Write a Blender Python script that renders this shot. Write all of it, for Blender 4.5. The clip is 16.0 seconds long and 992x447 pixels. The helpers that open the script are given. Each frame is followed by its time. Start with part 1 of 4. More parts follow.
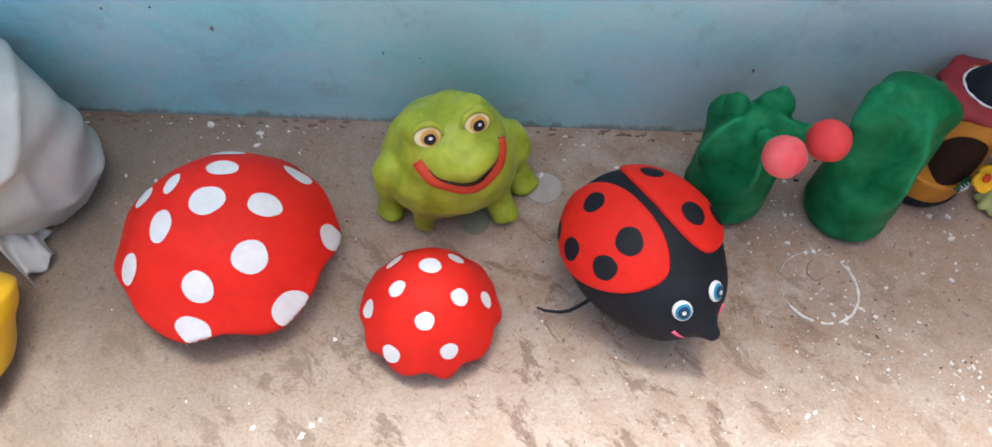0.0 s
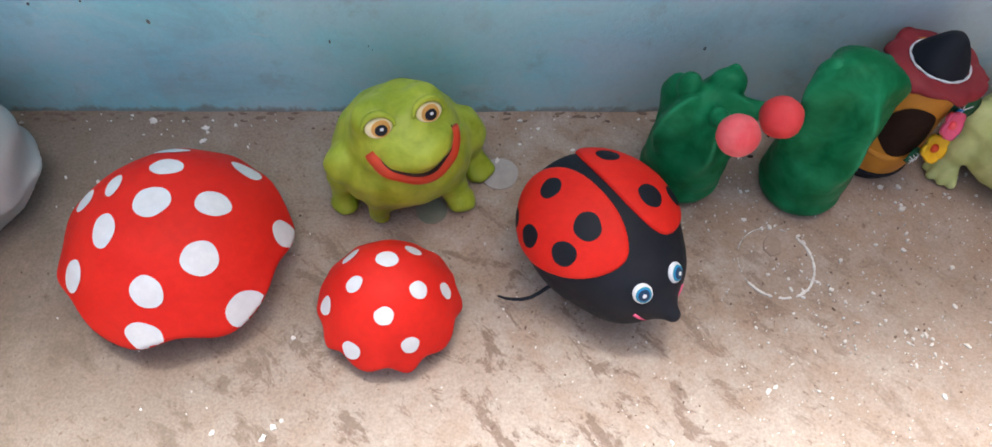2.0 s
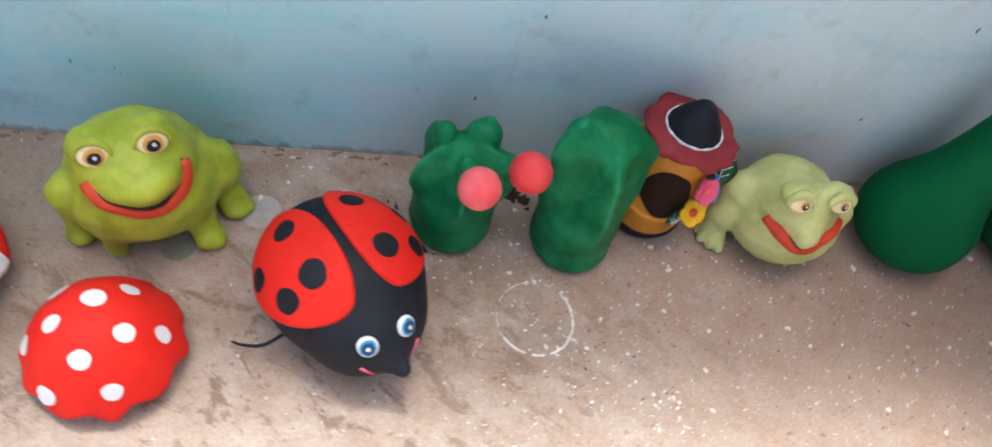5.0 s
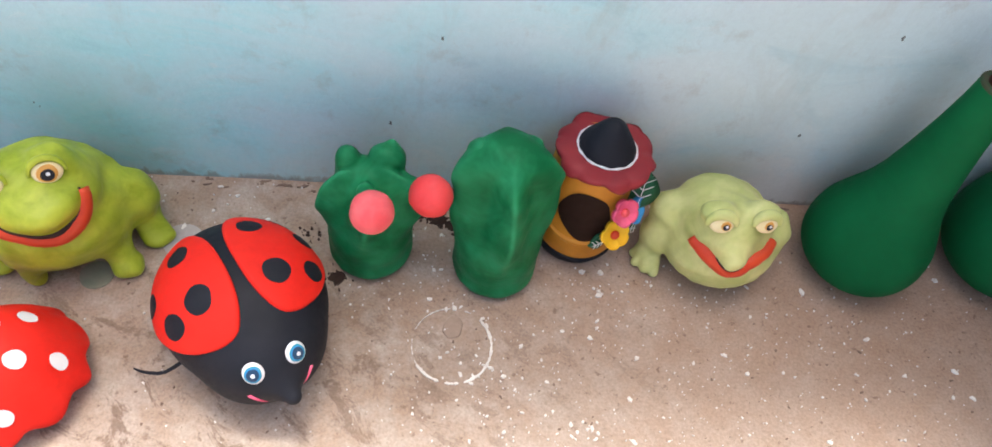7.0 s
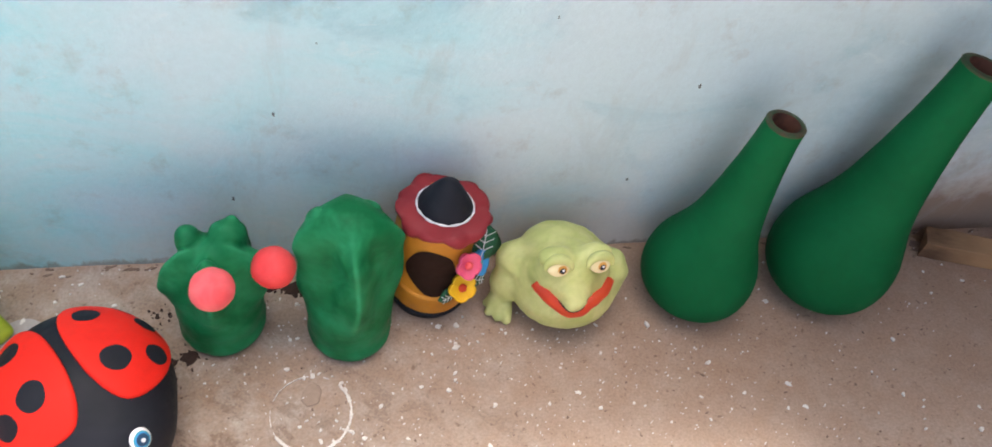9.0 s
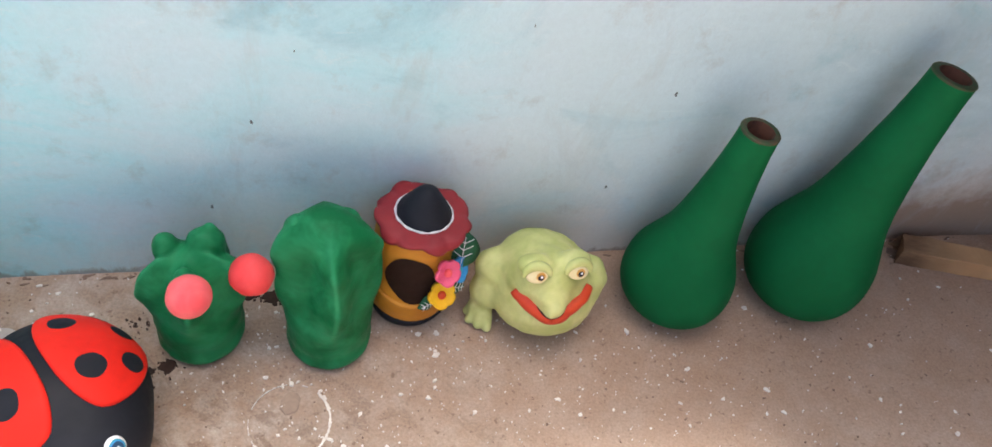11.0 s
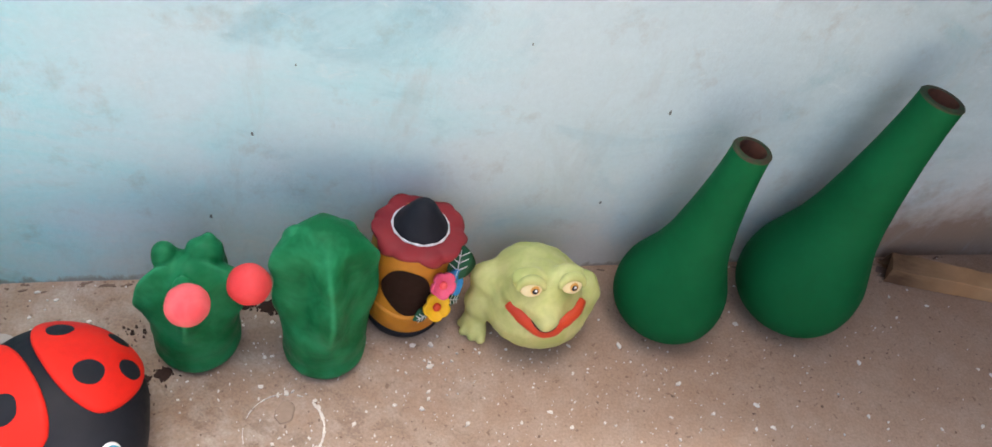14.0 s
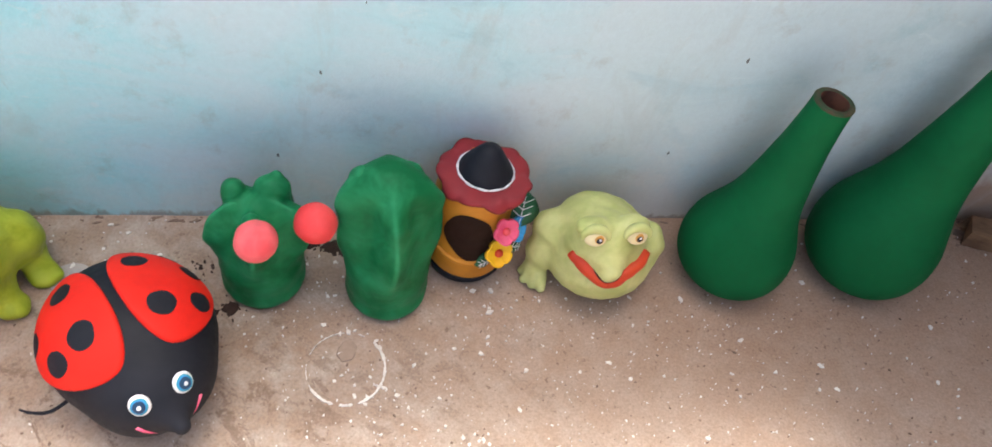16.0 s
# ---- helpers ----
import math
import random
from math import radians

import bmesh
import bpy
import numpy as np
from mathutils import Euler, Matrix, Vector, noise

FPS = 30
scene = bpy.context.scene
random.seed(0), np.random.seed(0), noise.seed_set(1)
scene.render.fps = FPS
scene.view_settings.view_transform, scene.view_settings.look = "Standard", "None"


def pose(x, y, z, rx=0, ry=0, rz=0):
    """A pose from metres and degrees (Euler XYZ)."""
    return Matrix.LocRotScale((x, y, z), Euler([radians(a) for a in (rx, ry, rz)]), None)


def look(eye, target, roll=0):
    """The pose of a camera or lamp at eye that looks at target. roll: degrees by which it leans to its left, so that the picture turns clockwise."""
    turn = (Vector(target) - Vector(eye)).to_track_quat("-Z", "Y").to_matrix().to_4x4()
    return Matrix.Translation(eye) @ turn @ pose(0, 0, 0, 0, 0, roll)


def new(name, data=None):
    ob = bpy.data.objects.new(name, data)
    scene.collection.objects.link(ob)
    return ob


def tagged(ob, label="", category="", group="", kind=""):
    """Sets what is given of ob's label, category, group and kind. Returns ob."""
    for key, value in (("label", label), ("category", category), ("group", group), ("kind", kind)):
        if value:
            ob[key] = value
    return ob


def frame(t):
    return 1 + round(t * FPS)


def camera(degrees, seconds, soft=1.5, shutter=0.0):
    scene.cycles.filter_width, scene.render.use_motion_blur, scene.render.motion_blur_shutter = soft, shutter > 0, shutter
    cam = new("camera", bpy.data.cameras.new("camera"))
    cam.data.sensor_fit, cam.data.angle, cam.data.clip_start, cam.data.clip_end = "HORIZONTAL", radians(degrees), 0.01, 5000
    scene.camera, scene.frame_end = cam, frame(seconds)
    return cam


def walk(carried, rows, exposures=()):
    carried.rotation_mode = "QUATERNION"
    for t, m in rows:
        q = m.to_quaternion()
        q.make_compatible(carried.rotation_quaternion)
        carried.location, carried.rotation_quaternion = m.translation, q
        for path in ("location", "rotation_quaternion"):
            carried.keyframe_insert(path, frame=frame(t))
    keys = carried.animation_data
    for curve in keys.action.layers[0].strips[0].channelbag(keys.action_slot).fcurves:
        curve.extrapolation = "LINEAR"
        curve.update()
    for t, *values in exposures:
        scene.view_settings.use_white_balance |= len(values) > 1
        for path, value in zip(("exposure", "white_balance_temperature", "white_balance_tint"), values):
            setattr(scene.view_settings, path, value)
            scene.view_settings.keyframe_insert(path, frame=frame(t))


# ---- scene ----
from mathutils.bvhtree import BVHTree

cam = camera(65.4, 16.0, shutter=0.5)
PATH = [
    (0, (0.082, 0.21, 1.035), (0.117, 1.244, -0.677), 3.5),
    (0.5, (0.085, 0.215, 1.031), (0.162, 1.248, -0.68), 5.6),
    (1, (0.081, 0.229, 1.029), (0.192, 1.236, -0.696), 6.7),
    (1.5, (0.079, 0.236, 1.029), (0.205, 1.232, -0.7), 7.1),
    (2, (0.088, 0.23, 1.03), (0.224, 1.214, -0.706), 6.3),
    (2.5, (0.091, 0.231, 1.035), (0.218, 1.223, -0.697), 4.8),
    (3, (0.095, 0.225, 1.039), (0.234, 1.232, -0.684), 4.9),
    (3.5, (0.122, 0.22, 1.04), (0.324, 1.142, -0.723), 11.1),
    (4, (0.151, 0.222, 1.052), (0.425, 1.214, -0.663), 12.1),
    (4.5, (0.198, 0.236, 1.038), (0.5, 1.295, -0.631), 9.7),
    (5, (0.326, 0.255, 1.034), (0.675, 1.304, -0.633), 18.5),
    (5.2, (0.377, 0.255, 1.028), (0.634, 1.337, -0.634), 15.2),
    (7.5, (0.551, 0.24, 1.051), (0.757, 1.387, -0.575), 9.8),
    (8, (0.574, 0.225, 1.072), (0.905, 1.397, -0.514), 13.1),
    (8.5, (0.605, 0.224, 1.075), (0.998, 1.401, -0.494), 13.6),
    (9, (0.617, 0.219, 1.087), (1.06, 1.436, -0.437), 13.5),
    (9.5, (0.63, 0.204, 1.088), (1.094, 1.438, -0.416), 13.7),
    (12, (0.629, 0.209, 1.091), (1.101, 1.449, -0.405), 14.1),
    (12.5, (0.628, 0.205, 1.093), (1.091, 1.456, -0.397), 13.9),
    (13, (0.627, 0.198, 1.094), (1.119, 1.448, -0.388), 14.6),
    (13.5, (0.628, 0.193, 1.093), (1.123, 1.451, -0.381), 14.8),
    (14, (0.624, 0.199, 1.102), (1.112, 1.457, -0.374), 15.1),
    (14.5, (0.625, 0.194, 1.098), (1.088, 1.457, -0.382), 14.3),
    (15, (0.623, 0.196, 1.096), (1.065, 1.438, -0.408), 14.0),
    (15.5, (0.617, 0.197, 1.087), (1.01, 1.411, -0.452), 13.1),
    (16, (0.605, 0.204, 1.082), (0.967, 1.384, -0.492), 13.8),
]
walk(cam, [(t, look(eye, target, roll)) for t, eye, target, roll in PATH],
     exposures=[(0.0, 0.94, 6350, 10), (1.5, 0.84, 6350, 10), (3.0, 0.80, 6350, 10), (3.5, 0.58, 6350, 10), (4.0, 0.56, 6350, 10), (4.5, 0.92, 6350, 10),
                (5.0, 1.13, 6400, 10), (7.5, 1.43, 6750, 11), (9.5, 1.47, 6850, 11), (16.0, 1.46, 6850, 11)])

# ---------------------------------------------------------------- light
world = bpy.data.worlds.new("sky")
scene.world = world
world.use_nodes = True
wn = world.node_tree.nodes
sky = wn.new("ShaderNodeTexSky")
sky.sky_type, sky.sun_disc = "NISHITA", False
sky.sun_elevation, sky.sun_rotation = radians(76), radians(10)
sky.air_density, sky.dust_density, sky.ozone_density = 1.0, 7.0, 0.7
world.node_tree.links.new(sky.outputs[0], wn["Background"].inputs[0])
wn["Background"].inputs[1].default_value = 0.15

# hazy sun that stands just behind the top of the painted wall
sun = new("sun", bpy.data.lights.new("sun", "SUN"))
sun.data.energy, sun.data.angle, sun.data.color = 4.6, radians(14), (1.0, 0.98, 0.955)
sun.matrix_world = look((-0.6, 3.1, 10.0), (0.0, 0.0, 0.0))


# ---------------------------------------------------------------- materials
def ramp(nt, fac, stops):
    r = nt.nodes.new("ShaderNodeValToRGB")
    while len(r.color_ramp.elements) < len(stops):
        r.color_ramp.elements.new(0.5)
    for e, (p, c) in zip(r.color_ramp.elements, stops):
        e.position, e.color = p, (*c, 1) if len(c) == 3 else c
    nt.links.new(fac, r.inputs[0])
    return r.outputs[0]


def tex(nt, scale, detail=4.0, rough=0.55, stretch=None, distort=0.0):
    n = nt.nodes.new("ShaderNodeTexNoise")
    n.inputs["Scale"].default_value, n.inputs["Detail"].default_value = scale, detail
    n.inputs["Roughness"].default_value, n.inputs["Distortion"].default_value = rough, distort
    c = nt.nodes.new("ShaderNodeTexCoord")
    if stretch:
        m = nt.nodes.new("ShaderNodeMapping")
        m.vector_type = "TEXTURE"
        m.inputs["Scale"].default_value = [1 / a for a in stretch[:3]]
        if len(stretch) > 3:
            m.inputs["Rotation"].default_value = stretch[3:]
        nt.links.new(c.outputs["Object"], m.inputs[0])
        nt.links.new(m.outputs[0], n.inputs["Vector"])
    else:
        nt.links.new(c.outputs["Object"], n.inputs["Vector"])
    return n.outputs["Fac"]


def mixc(nt, fac, a, b, mode="MIX"):
    m = nt.nodes.new("ShaderNodeMix")
    m.data_type, m.blend_type = "RGBA", mode
    for socket, value in ((m.inputs[0], fac), (m.inputs[6], a), (m.inputs[7], b)):
        if isinstance(value, bpy.types.NodeSocket):
            nt.links.new(value, socket)
        elif isinstance(value, (int, float)):
            socket.default_value = value
        else:
            socket.default_value = (*value, 1)
    return m.outputs[2]


def half(nt, value):
    m = nt.nodes.new("ShaderNodeMath")
    m.operation = "MULTIPLY"
    nt.links.new(value, m.inputs[0])
    m.inputs[1].default_value = 0.5
    return m.outputs[0]


def blank(name, rough=0.6):
    m = bpy.data.materials.new(name)
    m.use_nodes = True
    b = m.node_tree.nodes["Principled BSDF"]
    b.inputs["Roughness"].default_value = rough
    return m, m.node_tree, b


def bump(nt, b, height, strength, distance):
    n = nt.nodes.new("ShaderNodeBump")
    n.inputs["Strength"].default_value, n.inputs["Distance"].default_value = strength, distance
    nt.links.new(height, n.inputs["Height"])
    nt.links.new(n.outputs[0], b.inputs["Normal"])


def paint(name, colour, second=None, rough=0.55, patch=14.0, grain=90.0, low=0.38, high=0.66, relief=0.25, coat=0.0, spec=0.3):
    """Hand-brushed paint on fired clay: two tones in patches, fine grain, brush relief."""
    m, nt, b = blank(name, rough)
    second = second or tuple(c * 0.8 for c in colour)
    large = ramp(nt, tex(nt, patch, 3.0, 0.6, distort=0.4), [(low, (0, 0, 0)), (high, (1, 1, 1))])
    col = mixc(nt, large, colour, second)
    fine = tex(nt, grain, 4.0, 0.65)
    col = mixc(nt, 0.35, col, ramp(nt, fine, [(0.3, (0.72,) * 3), (0.7, (1.0,) * 3)]), "MULTIPLY")
    nt.links.new(col, b.inputs["Base Color"])
    nt.links.new(ramp(nt, fine, [(0.3, (rough - 0.08,) * 3), (0.7, (rough + 0.1,) * 3)]), b.inputs["Roughness"])
    bump(nt, b, fine, relief, 0.0012)
    b.inputs["Coat Weight"].default_value = coat
    b.inputs["Specular IOR Level"].default_value = spec
    return m


RED = paint("red_paint", (0.80, 0.028, 0.018), (0.73, 0.022, 0.015), 0.55, relief=0.15, spec=0.12)
WHITE = paint("white_paint", (0.80, 0.81, 0.83), (0.72, 0.73, 0.76), 0.55, relief=0.15)
BLACK = paint("black_paint", (0.010, 0.012, 0.018), (0.015, 0.017, 0.024), 0.58, relief=0.15, spec=0.2)
FROG = paint("lime_green_paint", (0.45, 0.52, 0.050), (0.29, 0.37, 0.022), 0.42, patch=26.0, coat=0.08)
FROG_PALE = paint("pale_green_paint", (0.61, 0.635, 0.27), (0.46, 0.52, 0.18), 0.5, patch=20.0, relief=0.15)
LIP = paint("orange_red_paint", (0.66, 0.07, 0.022), (0.58, 0.05, 0.02), 0.45)
DARK = paint("dark_mouth_paint", (0.022, 0.010, 0.008), (0.035, 0.016, 0.012), 0.6)
CREAM = paint("cream_paint", (0.80, 0.69, 0.38), (0.82, 0.74, 0.48), 0.4)
AMBER = paint("amber_paint", (0.62, 0.30, 0.06), (0.7, 0.38, 0.1), 0.4)
CACTUS = paint("cactus_green_paint", (0.002, 0.125, 0.040), (0.016, 0.235, 0.095), 0.46, patch=18.0, low=0.40, high=0.70, relief=0.8, spec=0.12)
def worn_ridges(m, colour):
    """The paint is rubbed lighter on the raised ridges."""
    nt = m.node_tree
    b = nt.nodes["Principled BSDF"]
    old = b.inputs["Base Color"].links[0].from_socket
    geo = nt.nodes.new("ShaderNodeNewGeometry")
    edge = ramp(nt, geo.outputs["Pointiness"], [(0.505, (0, 0, 0)), (0.56, (0.7, 0.7, 0.7))])
    nt.links.new(mixc(nt, edge, old, colour), b.inputs["Base Color"])


worn_ridges(CACTUS, (0.035, 0.32, 0.145))
GOURD = paint("deep_green_paint", (0.0015, 0.098, 0.032), (0.003, 0.122, 0.042), 0.66, patch=9.0, relief=0.2, spec=0.08)
RIM = paint("worn_dark_rim", (0.035, 0.070, 0.030), (0.075, 0.055, 0.032), 0.7, patch=60.0)
PINK = paint("pink_paint", (0.86, 0.10, 0.115), (0.87, 0.17, 0.185), 0.5, patch=20.0, spec=0.2)
CORAL = paint("coral_paint", (0.80, 0.055, 0.06), (0.83, 0.09, 0.095), 0.5, patch=20.0, spec=0.2)
OCHRE = paint("ochre_paint", (0.62, 0.26, 0.028), (0.50, 0.19, 0.022), 0.5)
MAROON = paint("maroon_paint", (0.30, 0.028, 0.035), (0.24, 0.022, 0.03), 0.55)
BROWN = paint("dark_brown_paint", (0.020, 0.009, 0.006), (0.028, 0.012, 0.008), 0.7, spec=0.15)
CLAY = paint("bare_clay", (0.13, 0.050, 0.03), (0.06, 0.028, 0.02), 0.8, patch=40.0)
YELLOW = paint("yellow_paint", (0.80, 0.50, 0.02), (0.85, 0.42, 0.015), 0.45)
ROSE = paint("rose_paint", (0.78, 0.09, 0.20), (0.85, 0.16, 0.27), 0.45)
BLUE = paint("sky_blue_paint", (0.03, 0.24, 0.58), (0.04, 0.32, 0.66), 0.45)
TEAL = paint("teal_paint", (0.03, 0.26, 0.36), (0.05, 0.34, 0.45), 0.4)
NAVY = paint("dark_blue_paint", (0.012, 0.045, 0.10), (0.02, 0.07, 0.14), 0.4)
LEAF = paint("leaf_green_paint", (0.010, 0.085, 0.040), (0.015, 0.11, 0.05), 0.5)


def floor_material():
    m, nt, b = blank("worn_concrete", 0.85)
    big = tex(nt, 2.2, 5.0, 0.6, distort=0.3)
    mid = tex(nt, 13.0, 6.0, 0.7)
    streak = tex(nt, 15.0, 6.0, 0.72, (0.8, 1.6, 1.0, 0, 0, radians(-42)), 0.5)
    fine = tex(nt, 240.0, 3.0, 0.7)
    col = mixc(nt, ramp(nt, big, [(0.35, (0, 0, 0)), (0.68, (1, 1, 1))]), (0.37, 0.258, 0.188), (0.46, 0.35, 0.277))
    col = mixc(nt, ramp(nt, mid, [(0.42, (0, 0, 0)), (0.72, (1, 1, 1))]), col, (0.53, 0.455, 0.392))
    dirt = ramp(nt, streak, [(0.53, (0, 0, 0)), (0.60, (0.8, 0.8, 0.8))])
    c = nt.nodes.new("ShaderNodeTexCoord")
    sep = nt.nodes.new("ShaderNodeSeparateXYZ")
    nt.links.new(c.outputs["Object"], sep.inputs[0])
    trodden = nt.nodes.new("ShaderNodeMapRange")
    for k, value in ((1, 0.95), (2, 0.35), (3, 0.12), (4, 1.0)):
        trodden.inputs[k].default_value = value
    nt.links.new(sep.outputs[0], trodden.inputs[0])
    worn = nt.nodes.new("ShaderNodeMath")
    worn.operation = "MULTIPLY"
    nt.links.new(dirt, worn.inputs[0])
    swept = nt.nodes.new("ShaderNodeMapRange")
    for k, value in ((1, 0.98), (2, 0.72), (3, 0.25), (4, 1.0)):
        swept.inputs[k].default_value = value
    nt.links.new(sep.outputs[1], swept.inputs[0])
    both = nt.nodes.new("ShaderNodeMath")
    both.operation = "MULTIPLY"
    nt.links.new(trodden.outputs[0], both.inputs[0])
    nt.links.new(swept.outputs[0], both.inputs[1])
    nt.links.new(both.outputs[0], worn.inputs[1])
    # red earth worked into the concrete along the wall
    earth = nt.nodes.new("ShaderNodeMapRange")
    for k, value in ((1, 0.5), (2, 1.2), (3, 0.0), (4, 0.62)):
        earth.inputs[k].default_value = value
    nt.links.new(sep.outputs[0], earth.inputs[0])
    col = mixc(nt, earth.outputs[0], col, (0.44, 0.285, 0.20))
    washed = nt.nodes.new("ShaderNodeMapRange")
    for k, value in ((1, 0.74), (2, 0.46), (3, 0.0), (4, 0.6)):
        washed.inputs[k].default_value = value
    nt.links.new(sep.outputs[1], washed.inputs[0])
    pale = nt.nodes.new("ShaderNodeMath")
    pale.operation = "MULTIPLY"
    nt.links.new(washed.outputs[0], pale.inputs[0])
    nt.links.new(ramp(nt, tex(nt, 8.0, 6.0, 0.72, (0.8, 1.5, 1.0, 0, 0, radians(-42)), 0.6), [(0.36, (0.25,) * 3), (0.60, (1.0,) * 3)]), pale.inputs[1])
    col = mixc(nt, pale.outputs[0], col, (0.51, 0.450, 0.395))
    col = mixc(nt, worn.outputs[0], col, (0.22, 0.150, 0.112))
    # greyer floor towards the bags, its dimmer light painted in as a darker colour
    left_dim = nt.nodes.new("ShaderNodeMapRange")
    for k, value in ((1, 0.15), (2, -0.50), (3, 0.0), (4, 0.95)):
        left_dim.inputs[k].default_value = value
    nt.links.new(sep.outputs[0], left_dim.inputs[0])
    lay = nt.nodes.new("ShaderNodeMath")
    lay.operation = "MULTIPLY"
    nt.links.new(left_dim.outputs[0], lay.inputs[0])
    nt.links.new(ramp(nt, tex(nt, 6.0, 6.0, 0.7, distort=0.5), [(0.30, (0.6,) * 3), (0.60, (1.0,) * 3)]), lay.inputs[1])
    col = mixc(nt, lay.outputs[0], col, (0.245, 0.195, 0.150))
    pits = tex(nt, 75.0, 3.0, 0.6)
    col = mixc(nt, ramp(nt, pits, [(0.62, (0, 0, 0)), (0.72, (0.6, 0.6, 0.6))]), col, (0.17, 0.105, 0.075))
    col = mixc(nt, 0.7, col, ramp(nt, fine, [(0.3, (0.58,) * 3), (0.7, (1.0,) * 3)]), "MULTIPLY")
    nt.links.new(col, b.inputs["Base Color"])
    h = mixc(nt, 0.5, mid, fine)
    bump(nt, b, h, 0.5, 0.004)
    b.inputs["Specular IOR Level"].default_value = 0.25
    return m


def wall_material():
    m, nt, b = blank("faded_blue_limewash", 0.8)
    clouds = tex(nt, 1.5, 5.0, 0.6, (1.0, 1.0, 1.5), 0.5)
    brush = tex(nt, 4.2, 7.0, 0.66, (0.8, 1.0, 1.7), 0.7)
    fine = tex(nt, 120.0, 4.0, 0.7)
    c = nt.nodes.new("ShaderNodeTexCoord")
    sep = nt.nodes.new("ShaderNodeSeparateXYZ")
    nt.links.new(c.outputs["Object"], sep.inputs[0])
    # the blue coat is thickest at one end and has faded along the wall
    along = nt.nodes.new("ShaderNodeMapRange")
    along.inputs[1].default_value, along.inputs[2].default_value = 0.25, 1.6
    nt.links.new(sep.outputs[0], along.inputs[0])
    add = nt.nodes.new("ShaderNodeMath")
    add.operation = "MULTIPLY_ADD"
    nt.links.new(clouds, add.inputs[0])
    add.inputs[1].default_value = 1.1
    nt.links.new(along.outputs[0], add.inputs[2])
    fade = ramp(nt, add.outputs[0], [(0.45, (0, 0, 0)), (1.3 / 1.35, (1, 1, 1))])
    col = mixc(nt, fade, (0.27, 0.76, 0.86), (0.53, 0.71, 0.775))
    # greyer blue at the far end, with the dimmer light there put into the colour
    far_dim = nt.nodes.new("ShaderNodeMapRange")
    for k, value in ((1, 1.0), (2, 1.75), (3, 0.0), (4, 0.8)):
        far_dim.inputs[k].default_value = value
    nt.links.new(sep.outputs[0], far_dim.inputs[0])
    col = mixc(nt, far_dim.outputs[0], col, (0.40, 0.575, 0.66))
    col = mixc(nt, ramp(nt, brush, [(0.47, (0, 0, 0)), (0.62, (0.5,) * 3)]), col, (0.56, 0.74, 0.82))
    col = mixc(nt, ramp(nt, brush, [(0.32, (0.6,) * 3), (0.47, (0, 0, 0))]), col, (0.27, 0.52, 0.62))
    flakes = tex(nt, 34.0, 5.0, 0.7, (0.6, 1.0, 1.3), 0.9)
    col = mixc(nt, ramp(nt, flakes, [(0.60, (0,) * 3), (0.67, (0.35,) * 3)]), col, (0.62, 0.77, 0.82))
    # pale earth tone at the foot; also lightens the colour where shade is too deep
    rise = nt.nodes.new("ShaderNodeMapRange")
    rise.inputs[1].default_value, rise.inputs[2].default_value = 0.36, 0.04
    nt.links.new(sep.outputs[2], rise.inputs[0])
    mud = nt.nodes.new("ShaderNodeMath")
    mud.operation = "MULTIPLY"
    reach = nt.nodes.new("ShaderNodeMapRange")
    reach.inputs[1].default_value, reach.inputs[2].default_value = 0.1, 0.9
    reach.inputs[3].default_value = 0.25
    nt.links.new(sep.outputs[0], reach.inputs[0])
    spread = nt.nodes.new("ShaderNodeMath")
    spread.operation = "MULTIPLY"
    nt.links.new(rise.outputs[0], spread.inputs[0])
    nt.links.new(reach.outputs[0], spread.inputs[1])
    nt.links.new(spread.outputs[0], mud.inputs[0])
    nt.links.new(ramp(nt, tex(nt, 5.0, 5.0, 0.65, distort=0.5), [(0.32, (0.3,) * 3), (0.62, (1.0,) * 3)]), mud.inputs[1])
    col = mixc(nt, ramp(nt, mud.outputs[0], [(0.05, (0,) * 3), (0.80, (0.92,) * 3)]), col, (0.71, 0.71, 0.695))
    dirt = tex(nt, 11.0, 6.0, 0.7, distort=0.6)
    col = mixc(nt, ramp(nt, dirt, [(0.60, (0, 0, 0)), (0.74, (0.3, 0.3, 0.3))]), col, (0.36, 0.40, 0.39))
    # browner towards the foot at the far end, with an uneven edge
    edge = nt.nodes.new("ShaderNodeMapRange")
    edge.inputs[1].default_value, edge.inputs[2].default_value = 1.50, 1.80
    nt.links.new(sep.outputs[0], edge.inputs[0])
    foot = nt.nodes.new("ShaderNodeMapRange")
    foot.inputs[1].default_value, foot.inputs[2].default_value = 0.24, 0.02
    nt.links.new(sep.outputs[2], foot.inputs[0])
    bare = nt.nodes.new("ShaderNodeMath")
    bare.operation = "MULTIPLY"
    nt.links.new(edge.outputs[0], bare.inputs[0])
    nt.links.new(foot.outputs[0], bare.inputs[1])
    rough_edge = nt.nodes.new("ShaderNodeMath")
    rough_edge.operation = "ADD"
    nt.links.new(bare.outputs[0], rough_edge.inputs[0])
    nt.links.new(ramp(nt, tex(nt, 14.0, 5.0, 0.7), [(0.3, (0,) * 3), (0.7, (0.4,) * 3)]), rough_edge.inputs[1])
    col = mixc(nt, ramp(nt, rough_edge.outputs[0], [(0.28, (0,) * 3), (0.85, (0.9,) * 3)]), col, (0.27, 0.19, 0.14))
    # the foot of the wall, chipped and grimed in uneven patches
    skirt = nt.nodes.new("ShaderNodeMapRange")
    skirt.inputs[1].default_value, skirt.inputs[2].default_value = 0.040, 0.0
    nt.links.new(sep.outputs[2], skirt.inputs[0])
    chip = nt.nodes.new("ShaderNodeMath")
    chip.operation = "MULTIPLY_ADD"
